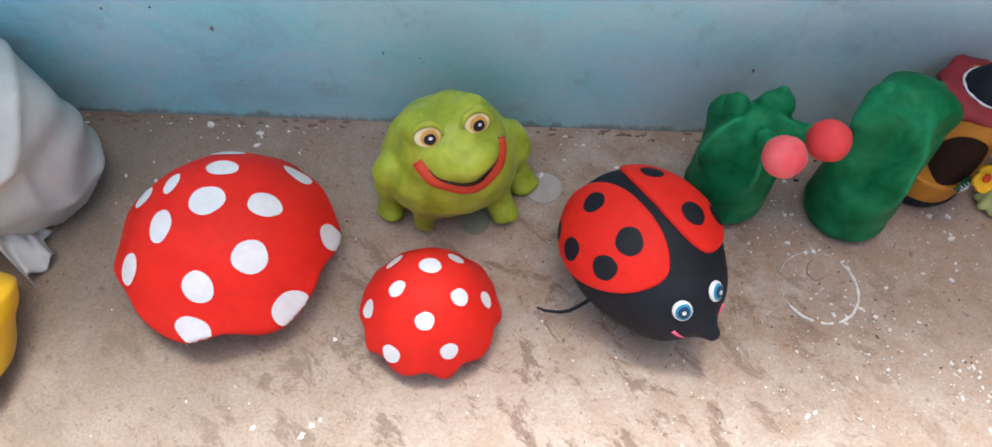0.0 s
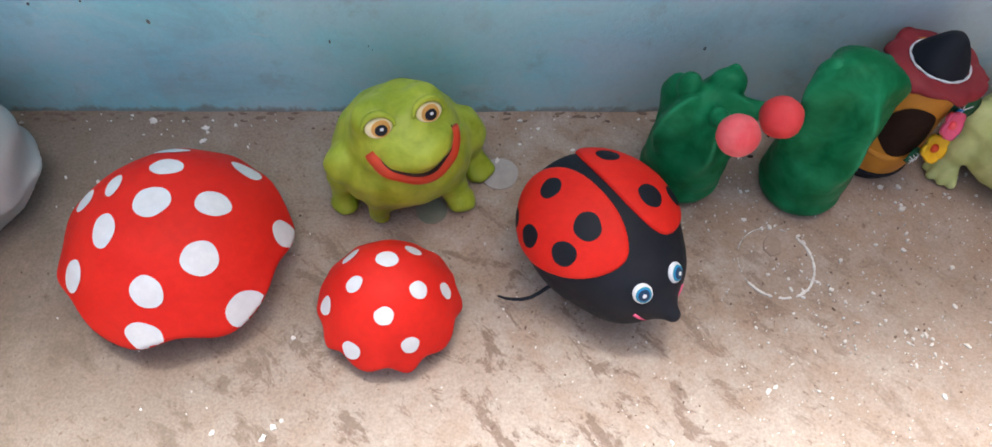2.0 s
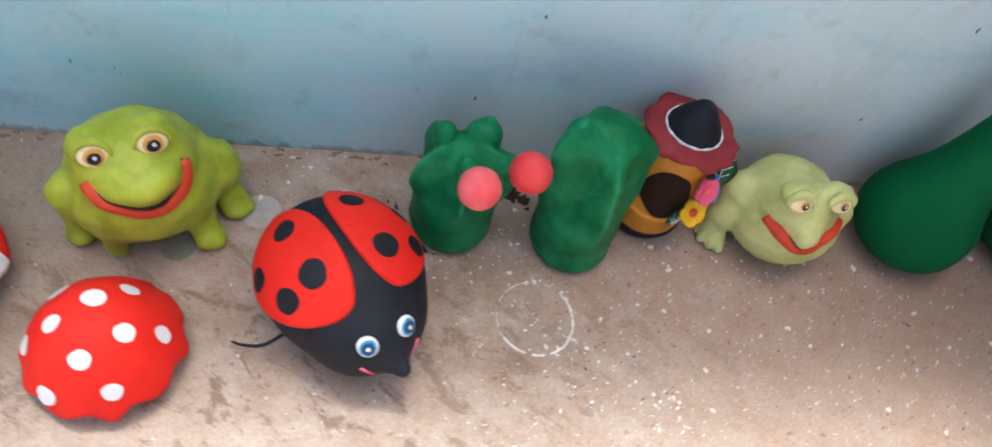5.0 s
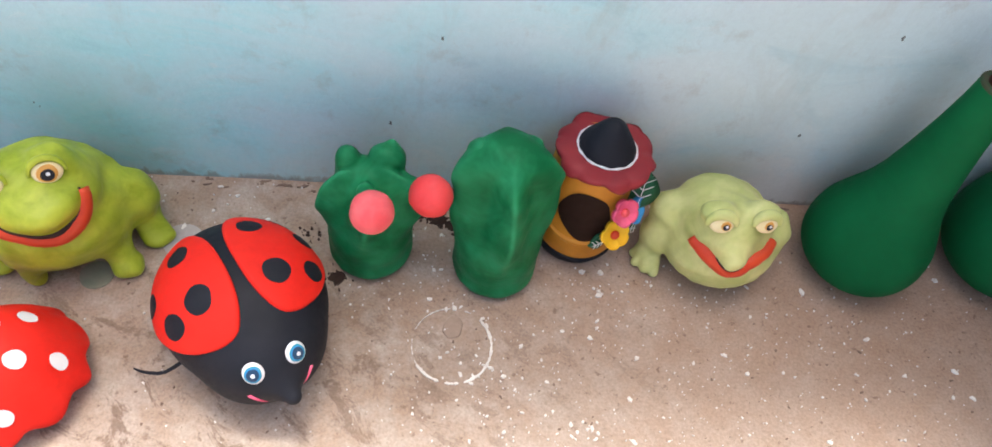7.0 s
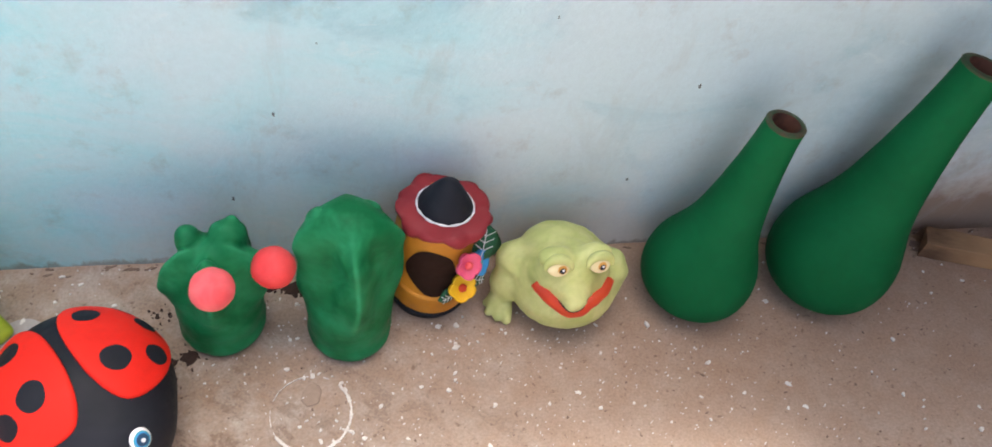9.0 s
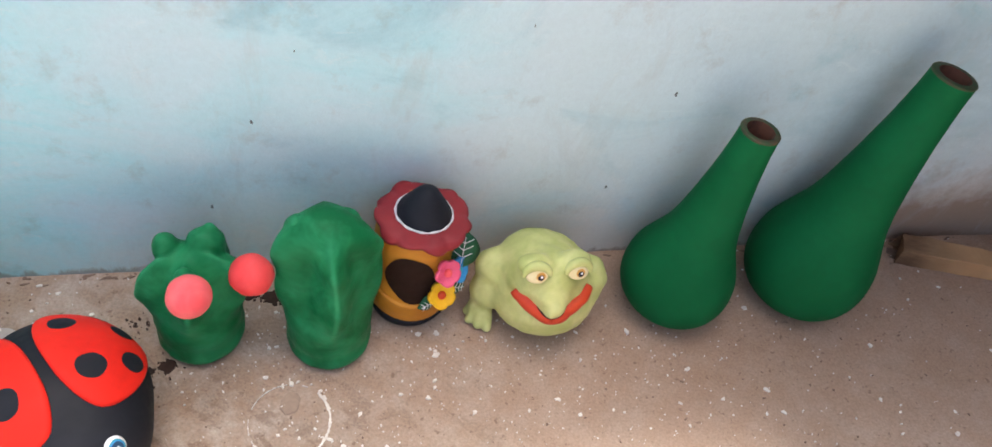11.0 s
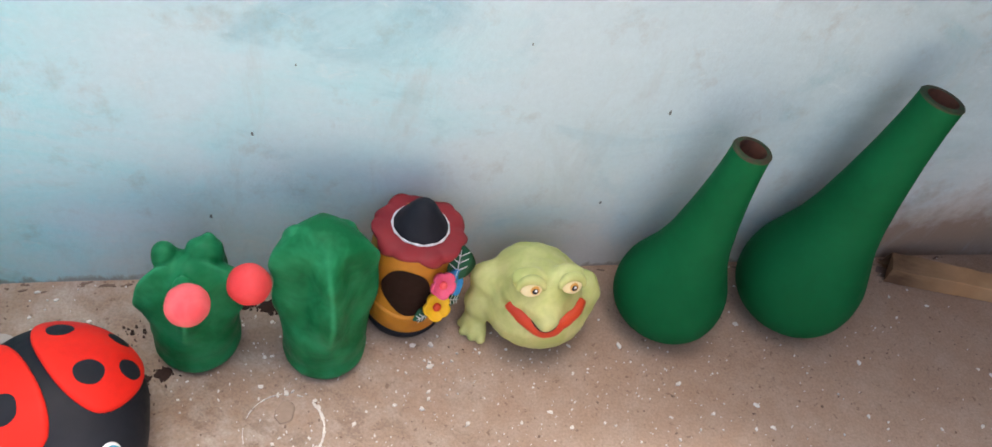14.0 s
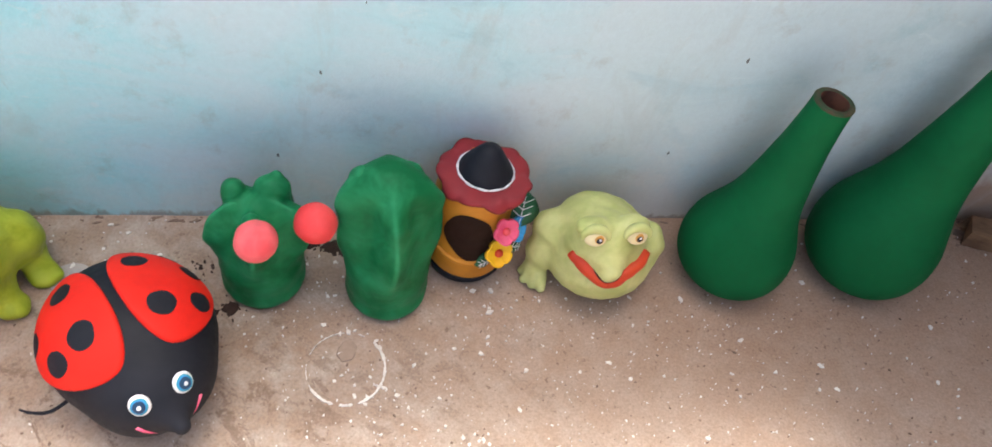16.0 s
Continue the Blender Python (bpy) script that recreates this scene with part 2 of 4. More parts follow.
    nt.links.new(tex(nt, 26.0, 6.0, 0.72, (1.0, 1.0, 0.45), 0.7), chip.inputs[0])
    chip.inputs[1].default_value = 1.5
    nt.links.new(skirt.outputs[0], chip.inputs[2])
    col = mixc(nt, ramp(nt, half(nt, chip.outputs[0]), [(0.72, (0,) * 3), (0.84, (0.6,) * 3)]), col, (0.24, 0.175, 0.135))
    drips = tex(nt, 7.0, 6.0, 0.7, (1.5, 1.0, 0.6), 0.8)
    col = mixc(nt, ramp(nt, drips, [(0.56, (0,) * 3), (0.72, (0.3,) * 3)]), col, (0.42, 0.49, 0.50))
    col = mixc(nt, 0.25, col, ramp(nt, fine, [(0.3, (0.75,) * 3), (0.7, (1.0,) * 3)]), "MULTIPLY")
    nt.links.new(col, b.inputs["Base Color"])
    bump(nt, b, mixc(nt, 0.3, brush, fine), 0.35, 0.006)
    b.inputs["Specular IOR Level"].default_value = 0.25
    return m


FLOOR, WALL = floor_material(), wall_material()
PLASTER = paint("pale_plaster", (0.66, 0.65, 0.62), (0.56, 0.55, 0.52), 0.85, patch=3.0, grain=60.0)
MUD = paint("brown_mud_plaster", (0.20, 0.145, 0.11), (0.15, 0.105, 0.08), 0.9, patch=3.0, grain=50.0)
CHALK = paint("dried_white_paint", (0.80, 0.78, 0.74), (0.66, 0.62, 0.58), 0.8, patch=60.0)
STAIN_WHITE = paint("thin_white_stain", (0.46, 0.42, 0.40), (0.40, 0.36, 0.34), 0.8, patch=40.0)
STAIN_GREEN = paint("thin_green_stain", (0.19, 0.21, 0.155), (0.24, 0.23, 0.175), 0.75, patch=40.0)
GRIME = paint("brown_grime", (0.17, 0.115, 0.09), (0.24, 0.17, 0.13), 0.9, patch=60.0)
SCUFF = paint("dark_scuff", (0.12, 0.14, 0.15), (0.17, 0.20, 0.21), 0.8, patch=60.0)
SMUDGE = paint("grey_smudge", (0.32, 0.24, 0.19), (0.38, 0.285, 0.225), 0.9, patch=50.0)
SOOT = paint("dark_spill", (0.035, 0.018, 0.013), (0.055, 0.03, 0.022), 0.8, patch=60.0)
TIMBER = paint("raw_timber", (0.60, 0.38, 0.21), (0.49, 0.29, 0.15), 0.75, patch=9.0, grain=60.0)


def shaded_end(m, near, far, colour):
    """Wood darkened towards one end: the shade there is put into the colour."""
    nt = m.node_tree
    b = nt.nodes["Principled BSDF"]
    old = b.inputs["Base Color"].links[0].from_socket
    c, sep, end_shade = (nt.nodes.new("ShaderNode" + k) for k in ("TexCoord", "SeparateXYZ", "MapRange"))
    nt.links.new(c.outputs["Object"], sep.inputs[0])
    nt.links.new(sep.outputs[0], end_shade.inputs[0])
    end_shade.inputs[1].default_value, end_shade.inputs[2].default_value = far, near
    mix = nt.nodes.new("ShaderNodeMath")
    mix.operation = "MULTIPLY"
    nt.links.new(end_shade.outputs[0], mix.inputs[0])
    nt.links.new(ramp(nt, tex(nt, 22.0, 5.0, 0.7, (0.3, 1.0, 1.0)), [(0.25, (0.5,) * 3), (0.6, (1.0,) * 3)]), mix.inputs[1])
    nt.links.new(mixc(nt, mix.outputs[0], old, colour), b.inputs["Base Color"])


shaded_end(TIMBER, 0.03, 0.15, (0.13, 0.075, 0.045))


def plastic(name, colour, trans):
    m, nt, b = blank(name, 0.32)
    n = tex(nt, 9.0, 4.0, 0.6, distort=0.8)
    nt.links.new(mixc(nt, ramp(nt, n, [(0.35, (0, 0, 0)), (0.65, (1, 1, 1))]), colour, tuple(c * 0.82 for c in colour)), b.inputs["Base Color"])
    b.inputs["Subsurface Weight"].default_value = trans
    b.inputs["Subsurface Radius"].default_value = (0.02, 0.02, 0.02)
    bump(nt, b, tex(nt, 9.0, 4.0, 0.5, distort=1.6), 0.3, 0.006)
    return m


BAG_WHITE = plastic("white_film", (0.52, 0.545, 0.53), 0.1)
BAG_YELLOW = plastic("yellow_film", (0.80, 0.47, 0.015), 0.1)


# ---------------------------------------------------------------- mesh tools
class Geo:
    """Points, faces and material numbers of one mesh."""

    def __init__(self):
        self.v, self.f, self.m = [], [], []

    def add(self, verts, faces, mat=0):
        base = len(self.v)
        self.v.extend(tuple(map(float, p)) for p in verts)
        self.f.extend(tuple(base + int(i) for i in q) for q in faces)
        self.m.extend([mat] * len(faces))
        return self

    def tree(self):
        return BVHTree.FromPolygons(self.v, self.f)

    def build(self, name, mats, parent=None, at=None, smooth=True, label=""):
        me = bpy.data.meshes.new(name)
        me.from_pydata(self.v, [], self.f)
        for m in mats:
            me.materials.append(m)
        me.polygons.foreach_set("material_index", self.m)
        me.polygons.foreach_set("use_smooth", [smooth] * len(self.f))
        me.update()
        ob = new(name, me)
        if parent is not None:
            ob.parent = parent
        if at is not None:
            ob.matrix_basis = at
        return tagged(ob, label) if label else ob


def holder(name, at, label, category, group="", kind=""):
    ob = new(name)
    ob.matrix_basis = at
    return tagged(ob, label, category, group, kind)


def sheet(rows, closed=True):
    """Quads over a list of equally long rows of points."""
    n = len(rows[0])
    faces = []
    for i in range(len(rows) - 1):
        for j in range(n if closed else n - 1):
            k = (j + 1) % n
            faces.append((i * n + j, i * n + k, (i + 1) * n + k, (i + 1) * n + j))
    return [p for r in rows for p in r], faces


def ball(c, r, turn=None, nu=24, nv=14):
    rows = []
    for i in range(nv + 1):
        a = math.pi * (0.001 + 0.998 * i / nv) - math.pi / 2
        row = []
        for j in range(nu):
            b = 2 * math.pi * j / nu
            p = Vector((math.cos(a) * math.cos(b) * r[0], math.cos(a) * math.sin(b) * r[1], math.sin(a) * r[2]))
            row.append(Vector(c) + (turn @ p if turn else p))
        rows.append(row)
    return sheet(rows)


def tube(path, radii, n=12, flat=1.0, caps=True):
    """A round bar along a path; flat squeezes it along its second axis."""
    pts = [Vector(p) for p in path]
    rows, last = [], None
    for i, p in enumerate(pts):
        d = (pts[min(i + 1, len(pts) - 1)] - pts[max(i - 1, 0)]).normalized()
        side = last - d * last.dot(d) if last else d.orthogonal()
        side.normalize()
        last = side
        up = d.cross(side)
        rows.append([p + radii[i] * (math.cos(2 * math.pi * j / n) * side + flat * math.sin(2 * math.pi * j / n) * up) for j in range(n)])
    v, f = sheet(rows)
    if caps:
        f = f + [tuple(range(n))[::-1], tuple(len(v) - n + j for j in range(n))]
    return v, f


def box(lo, hi):
    x0, y0, z0 = lo
    x1, y1, z1 = hi
    v = [(x0, y0, z0), (x1, y0, z0), (x1, y1, z0), (x0, y1, z0), (x0, y0, z1), (x1, y0, z1), (x1, y1, z1), (x0, y1, z1)]
    return v, [(3, 2, 1, 0), (4, 5, 6, 7), (0, 1, 5, 4), (1, 2, 6, 5), (2, 3, 7, 6), (3, 0, 4, 7)]


def patch(tree, origin, way, rx, ry, turn=0.0, lift=0.0005, wobble=0.06, rings=5, n=28, seed=0):
    """A painted oval that follows the surface met from origin along way."""
    rng = random.Random(seed)
    hit, normal, _, _ = tree.ray_cast(Vector(origin), Vector(way).normalized())
    if hit is None:
        return [], []
    if normal.dot(Vector(way)) > 0:
        normal = -normal
    up = Vector((0, 0, 1)) if abs(normal.z) < 0.9 else Vector((0, 1, 0))
    u = up.cross(normal).normalized()
    w = normal.cross(u)
    a = [rng.uniform(0, 6.28) for _ in range(3)]
    rows = []
    for k in range(rings + 1):
        s = max(k / rings, 0.02)
        row = []
        for j in range(n):
            t = 2 * math.pi * j / n
            q = s * (1 + wobble * (0.6 * math.sin(2 * t + a[0]) + 0.4 * math.sin(3 * t + a[1]) + 0.25 * math.sin(5 * t + a[2])))
            x, y = rx * q * math.cos(t), ry * q * math.sin(t)
            x, y = x * math.cos(turn) - y * math.sin(turn), x * math.sin(turn) + y * math.cos(turn)
            o = hit + normal * 0.03 + u * x + w * y
            h, hn, _, dist = tree.ray_cast(o, -normal)
            if h is None or dist > 0.055:
                row.append(rows[-1][j] if rows else hit + normal * lift)
            else:
                row.append(h + normal * lift)
        rows.append(row)
    v, f = sheet(rows)
    return v, f + [tuple(range(n))[::-1]]


# distance fields, for shapes modelled by hand in soft clay
def e_(p, c, r):
    q = (p - np.array(c)) / np.array(r)
    k0 = np.linalg.norm(q, axis=-1)
    k1 = np.linalg.norm(q / np.array(r), axis=-1)
    return k0 * (k0 - 1) / np.maximum(k1, 1e-9)


def c_(p, a, b, ra, rb):
    a, b = np.array(a, float), np.array(b, float)
    h = np.clip(((p - a) @ (b - a)) / ((b - a) @ (b - a)), 0, 1)
    return np.linalg.norm(p - a - h[..., None] * (b - a), axis=-1) - (ra + (rb - ra) * h)


def join_(a, b, k):
    h = np.maximum(k - np.abs(a - b), 0) / k
    return np.minimum(a, b) - h * h * k / 4


def cut_(a, b, k):
    return -join_(-a, b, k)


def carve(field, lo, hi, step):
    """The surface on which a distance field is zero, as a net of quads."""
    ax = [np.arange(l, h + step, step) for l, h in zip(lo, hi)]
    P = np.stack(np.meshgrid(*ax, indexing="ij"), -1)
    V = field(P)
    n = np.array(V.shape)
    inside = V < 0
    total, count = np.zeros((*(n - 1), 3)), np.zeros(n - 1)
    corner = [(i, j, k) for i in (0, 1) for j in (0, 1) for k in (0, 1)]
    at = lambda A, o: A[o[0]:n[0] - 1 + o[0], o[1]:n[1] - 1 + o[1], o[2]:n[2] - 1 + o[2]]
    for a in corner:
        for d in range(3):
            if a[d]:
                continue
            b = tuple(a[i] + (i == d) for i in range(3))
            va, vb = at(V, a), at(V, b)
            on = (va < 0) != (vb < 0)
            t = np.where(on, va / np.where(on, va - vb, 1), 0)[..., None]
            total += np.where(on[..., None], at(P, a) * (1 - t) + at(P, b) * t, 0)
            count += on
    live = count > 0
    ident = np.full(n - 1, -1)
    ident[live] = np.arange(live.sum())
    pts = total[live] / count[live][:, None]
    for _ in range(3):
        g = np.stack([(field(pts + h) - field(pts - h)) for h in np.eye(3) * step * 0.5], -1) / step
        d = field(pts)
        pts = pts - g * (d / np.maximum((g * g).sum(-1), 0.2))[:, None] * 0.8
    faces = []
    for d in range(3):
        o, q = [i for i in range(3) if i != d]
        lo_ = [slice(1, -1)] * 3
        lo_[d] = slice(0, n[d] - 1)
        nxt = list(lo_)
        nxt[d] = slice(1, n[d])
        A, B = inside[tuple(lo_)], inside[tuple(nxt)]
        idx = np.argwhere(A != B)
        sign = A[A != B]
        base = idx + np.array([0 if i == d else 1 for i in range(3)])
        quad = []
        for so, sq in ((1, 1), (0, 1), (0, 0), (1, 0)):
            s = np.zeros(3, int)
            s[o], s[q] = so, sq
            c = base - s
            quad.append(ident[c[:, 0], c[:, 1], c[:, 2]])
        quad = np.stack(quad, -1)
        flip = sign if d != 1 else ~sign
        quad[~flip] = quad[~flip][:, ::-1]
        faces.append(quad)
    return pts, np.concatenate(faces)


def lumps(p, size, amount):
    """The slight unevenness of a hand-made surface."""
    q = p / size
    return amount * (np.sin(q[..., 0] * 1.9 + 1.3 * np.sin(q[..., 1] * 1.1)) * np.sin(q[..., 1] * 2.3 + q[..., 2]) + 0.6 * np.sin(q[..., 2] * 2.7 + 1.7 * np.sin(q[..., 0] * 0.9)))


# ---------------------------------------------------------------- structure
BACK = 1.03


def slab(name, lo, hi, mat, label, category, kind="structure"):
    c = [(a + b) / 2 for a, b in zip(lo, hi)]
    g = Geo().add(*box([a - m for a, m in zip(lo, c)], [b - m for b, m in zip(hi, c)]))
    return tagged(g.build(name, [mat], at=pose(*c), smooth=False), label, category, kind=kind)


def ground_sheet():
    """The concrete floor, slightly uneven, finest where the ornaments stand."""
    xs = np.concatenate([np.linspace(-3.0, -0.75, 12)[:-1], np.arange(-0.75, 2.11, 0.02), [2.14]])
    ys = np.concatenate([np.linspace(-3.0, 0.25, 16)[:-1], np.arange(0.25, BACK + 0.03, 0.02)])
    rows = [[(x, y, 0.0012 * noise.noise((x * 9, y * 9, 0.3)) + 0.0006 * noise.noise((x * 31, y * 31, 2.0)) - 0.001) for x in xs] for y in ys]
    v, f = sheet(rows, closed=False)
    return tagged(Geo().add(v, f).build("floor", [FLOOR]), "worn brown concrete floor with pale scuffs and paint specks", "floor", kind="structure")


ground_sheet()


def wall_y(x, z):
    return BACK + 0.0025 * noise.noise((x * 5, z * 5, 7.0)) + 0.0008 * noise.noise((x * 28, z * 28, 3.0))


def painted_wall():
    xs, zs = np.arange(-3.0, 2.46, 0.03), np.concatenate([np.arange(-0.01, 0.75, 0.03), np.linspace(0.78, 1.78, 13)])
    rows = [[(x, wall_y(x, z), z) for x in xs] for z in zs]
    g = Geo().add(*sheet(rows, closed=False))
    g.add(*box((-3.0, BACK + 0.006, -0.01), (2.46, BACK + 0.16, 1.78)))
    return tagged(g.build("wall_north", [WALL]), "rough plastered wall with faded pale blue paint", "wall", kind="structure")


painted_wall()
# the east wall is unseen: added to block light, dark so little bounces back
slab("shade_wall_east", (2.12, -3.0, -0.01), (2.27, BACK + 0.16, 2.2), MUD, "unseen plain brown wall added to darken the end of the yard", "wall")
slab("wall_west", (-3.15, -3.0, -0.01), (-3.0, BACK + 0.16, 1.5), PLASTER, "plain pale plastered courtyard wall", "wall")
# unseen slab, added overhead to hold light off the end of the yard
slab("shade_roof", (1.28, 0.60, 1.04), (2.12, BACK, 1.10), MUD, "unseen plain brown slab added to dim the end of the yard", "roof")
slab("ground", (-60, -60, -0.3), (60, 60, -0.05), PLASTER, "pale bare ground outside the building", "ground")


# ---------------------------------------------------------------- mushrooms
def mushroom(at, R, top, rim, lobes, phase, spots, label, seed):
    """Scalloped clay cap on a short stem, with painted spots."""
    thing = holder("mushroom_ornament", at, label, "mushroom ornament", "spotted mushrooms")
    g = Geo()

    def surface(s, t):
        wave = math.cos(lobes * t + phase) + 0.40 * math.sin((lobes + 5) * t + seed)
        r = R * s * (1 + 0.027 * s ** 6 * wave)
        z = rim + (top - rim) * (1 - s ** 2.8) ** 1.1 + 0.070 * R * s ** 7 * -math.cos(lobes * t + phase + 0.3) + 0.012 * R * s * s * math.sin(2 * t + seed)
        return (r * math.cos(t), r * math.sin(t), z)

    n = 120
    rows = [[surface(max(s, 0.004), 2 * math.pi * j / n) for j in range(n)] for s in np.linspace(0, 1, 34)]
    edge = rows[-1]
    rows.append([(x * 1.004, y * 1.004, z - 0.006) for x, y, z in edge])
    rows.append([(x * 0.975, y * 0.975, z - 0.010) for x, y, z in edge])
    for s in np.linspace(0.9, 0.2, 8):
        rows.append([(x * s, y * s, z * s + (1 - s) * (top - 0.03) - 0.009) for x, y, z in edge])
    v, f = sheet(rows)
    g.add(v, f + [tuple(range(n))[::-1]])
    cap = g.build("cap", [RED], thing)
    tree = g.tree()
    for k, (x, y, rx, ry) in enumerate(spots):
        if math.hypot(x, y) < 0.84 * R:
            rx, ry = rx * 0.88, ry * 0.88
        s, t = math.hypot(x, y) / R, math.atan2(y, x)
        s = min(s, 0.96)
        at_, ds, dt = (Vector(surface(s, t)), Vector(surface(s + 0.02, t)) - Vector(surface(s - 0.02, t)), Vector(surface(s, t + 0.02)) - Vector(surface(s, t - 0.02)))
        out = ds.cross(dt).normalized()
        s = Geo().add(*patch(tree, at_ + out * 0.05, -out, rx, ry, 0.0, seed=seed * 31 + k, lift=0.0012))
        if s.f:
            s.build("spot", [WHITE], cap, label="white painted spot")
    stem = [[(r * math.cos(2 * math.pi * j / 32), r * math.sin(2 * math.pi * j / 32), z) for j in range(32)]
            for z, r in ((0.0, R * 0.42), (0.004, R * 0.46), (0.02, R * 0.45), (rim + 0.2 * (top - rim), R * 0.36), (top - 0.025, R * 0.3))]
    v, f = sheet(stem)
    Geo().add(v, f + [tuple(range(32))[::-1], tuple(len(v) - 32 + j for j in range(32))]).build("stem", [WHITE], thing, label="short white clay stem")
    return thing


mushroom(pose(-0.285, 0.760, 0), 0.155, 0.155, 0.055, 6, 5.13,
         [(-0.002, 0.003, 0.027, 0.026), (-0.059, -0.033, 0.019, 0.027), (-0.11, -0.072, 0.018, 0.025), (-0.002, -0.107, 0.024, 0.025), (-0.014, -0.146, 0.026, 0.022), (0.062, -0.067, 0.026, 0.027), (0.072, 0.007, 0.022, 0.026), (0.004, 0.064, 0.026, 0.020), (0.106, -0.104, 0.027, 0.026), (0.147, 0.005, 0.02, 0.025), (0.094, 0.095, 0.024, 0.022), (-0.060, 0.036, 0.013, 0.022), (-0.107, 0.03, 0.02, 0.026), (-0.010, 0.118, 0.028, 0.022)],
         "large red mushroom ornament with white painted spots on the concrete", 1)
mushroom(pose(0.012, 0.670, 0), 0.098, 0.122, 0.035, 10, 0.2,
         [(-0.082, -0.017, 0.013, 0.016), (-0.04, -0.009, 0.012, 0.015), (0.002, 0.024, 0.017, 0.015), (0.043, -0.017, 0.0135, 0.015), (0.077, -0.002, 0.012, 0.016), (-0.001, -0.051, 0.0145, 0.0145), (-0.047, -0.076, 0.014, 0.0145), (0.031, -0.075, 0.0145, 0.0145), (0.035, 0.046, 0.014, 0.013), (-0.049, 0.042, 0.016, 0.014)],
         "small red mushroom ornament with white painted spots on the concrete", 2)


# ---------------------------------------------------------------- ladybird
def ladybird(at):
    thing = holder("ladybird_figurine", at, "black clay ladybird figurine with red spotted wing cases and round eyes", "figurine")

    def shell(p):
        return join_(e_(p, (0, 0.012, 0.093), (0.111, 0.121, 0.093)), e_(p, (0, 0.004, 0.05), (0.086, 0.096, 0.055)), 0.03)

    def body(p):
        d = join_(shell(p), e_(p, (-0.006, -0.074, 0.086), (0.071, 0.058, 0.060)), 0.035)
        d = join_(d, c_(p, (-0.008, -0.112, 0.098), (-0.004, -0.147, 0.097), 0.026, 0.011), 0.022)
        return np.maximum(d, 0.003 - p[..., 2])

    def wing(p, side):
        u, w = np.abs(p[..., 0] * side - 0.067) / 0.060, np.abs(p[..., 1] - 0.026) / 0.105
        oval = ((u ** 2.5 + w ** 2.5) ** 0.4 - 1) * 0.055
        low = 0.090 - 0.35 * np.clip(p[..., 1] - 0.018, 0, 0.08) + 0.6 * np.maximum(0.018 - p[..., 1], 0.0) - p[..., 2]
        return cut_(shell(p) - 0.006, -np.maximum(cut_(oval, -low, 0.03), oval), 0.006)

    g = Geo().add(*carve(body, (-0.13, -0.19, -0.01), (0.13, 0.15, 0.22), 0.0042))
    g.build("body", [BLACK], thing)
    tree = g.tree()
    spots = {-1: ((0.052, 0.075, 0.0165), (0.054, -0.005, 0.0190), (0.093, -0.010, 0.0175), (0.1055, 0.046, 0.017), (0.092, 0.090, 0.015)),
             1: ((0.046, 0.072, 0.0165), (0.047, -0.015, 0.0185), (0.092, -0.022, 0.0165), (0.103, 0.036, 0.016), (0.090, 0.085, 0.015))}
    for side in (-1, 1):
        w = Geo().add(*carve(lambda p: wing(p, side), (-0.14, -0.13, 0.02), (0.14, 0.16, 0.23), 0.0034))
        case = w.build("wing_case", [RED], thing, label="red wing case with black spots")
        wt = w.tree()
        for k, (x, y, r) in enumerate(spots[side]):
            rise = math.sqrt(max(0.0, 1 - (x / 0.117) ** 2 - ((y - 0.012) / 0.127) ** 2))
            on = Vector((side * x, y, 0.093 + 0.099 * rise))
            out = Vector((side * x / 0.0137, (y - 0.012) / 0.0161, 0.099 * rise / 0.0098)).normalized()
            spot = Geo().add(*patch(wt, on + out * 0.06, -out, r, r * 1.04, seed=k + 3 * side, lift=0.0006))
            if spot.f:
                spot.build("spot", [BLACK], case, label="black painted spot")
        # eyes: white ball, blue iris, dark pupil, catchlight
        c = Vector((side * 0.029 - 0.007, -0.112, 0.136))
        hit, normal, _, _ = tree.ray_cast(c + Vector((side * 0.1, -0.3, 0.25)), Vector((-side * 0.1, 0.3, -0.25)).normalized())
        q = Vector((0, 0, 1)).rotation_difference(normal).to_matrix()
        ring = Geo().add(*ball(hit, (0.0138, 0.0148, 0.0065), q))
        eye = ring.build("eye", [WHITE], thing, label="round white painted eye with a blue iris")
        et = ring.tree()
        for name, r, m, off, lift in (("iris", 0.0112, TEAL, 0.0006, 0.0006), ("iris_ring", 0.0092, BLUE, 0.0003, 0.0010), ("pupil", 0.0082, NAVY, 0.0005, 0.0014), ("catchlight", 0.0029, WHITE, 0.0008, 0.0020)):
            Geo().add(*patch(et, hit + normal * 0.1 + q @ Vector((0, -off, 0)), -normal, r, r, lift=lift, wobble=0.05)).build(name, [m], eye)
    # smiling mouth under the snout
    arc = []
    for k in range(15):
        t = -1 + 2 * k / 14
        h = tree.ray_cast(Vector((0.042 * t - 0.008, -0.4, 0.072 + 0.030 * t * t)), Vector((0, 1, 0)))[0]
        if h:
            arc.append(h + Vector((0, 0.0005, 0)))
    for end, radii in ((arc[:4], [0.0030, 0.0026, 0.0018, 0.0008]), (arc[-4:], [0.0008, 0.0018, 0.0026, 0.0030])):
        Geo().add(*tube(end, radii, 8)).build("mouth_corner", [ROSE], thing, label="pink painted corner of the mouth")
    # thin wire leg at the side
    leg = [(-0.080, -0.012, 0.064), (-0.101, -0.008, 0.054), (-0.116, -0.005, 0.043), (-0.128, -0.001, 0.034), (-0.138, 0.006, 0.027), (-0.147, 0.014, 0.024), (-0.155, 0.022, 0.022), (-0.162, 0.031, 0.024)]
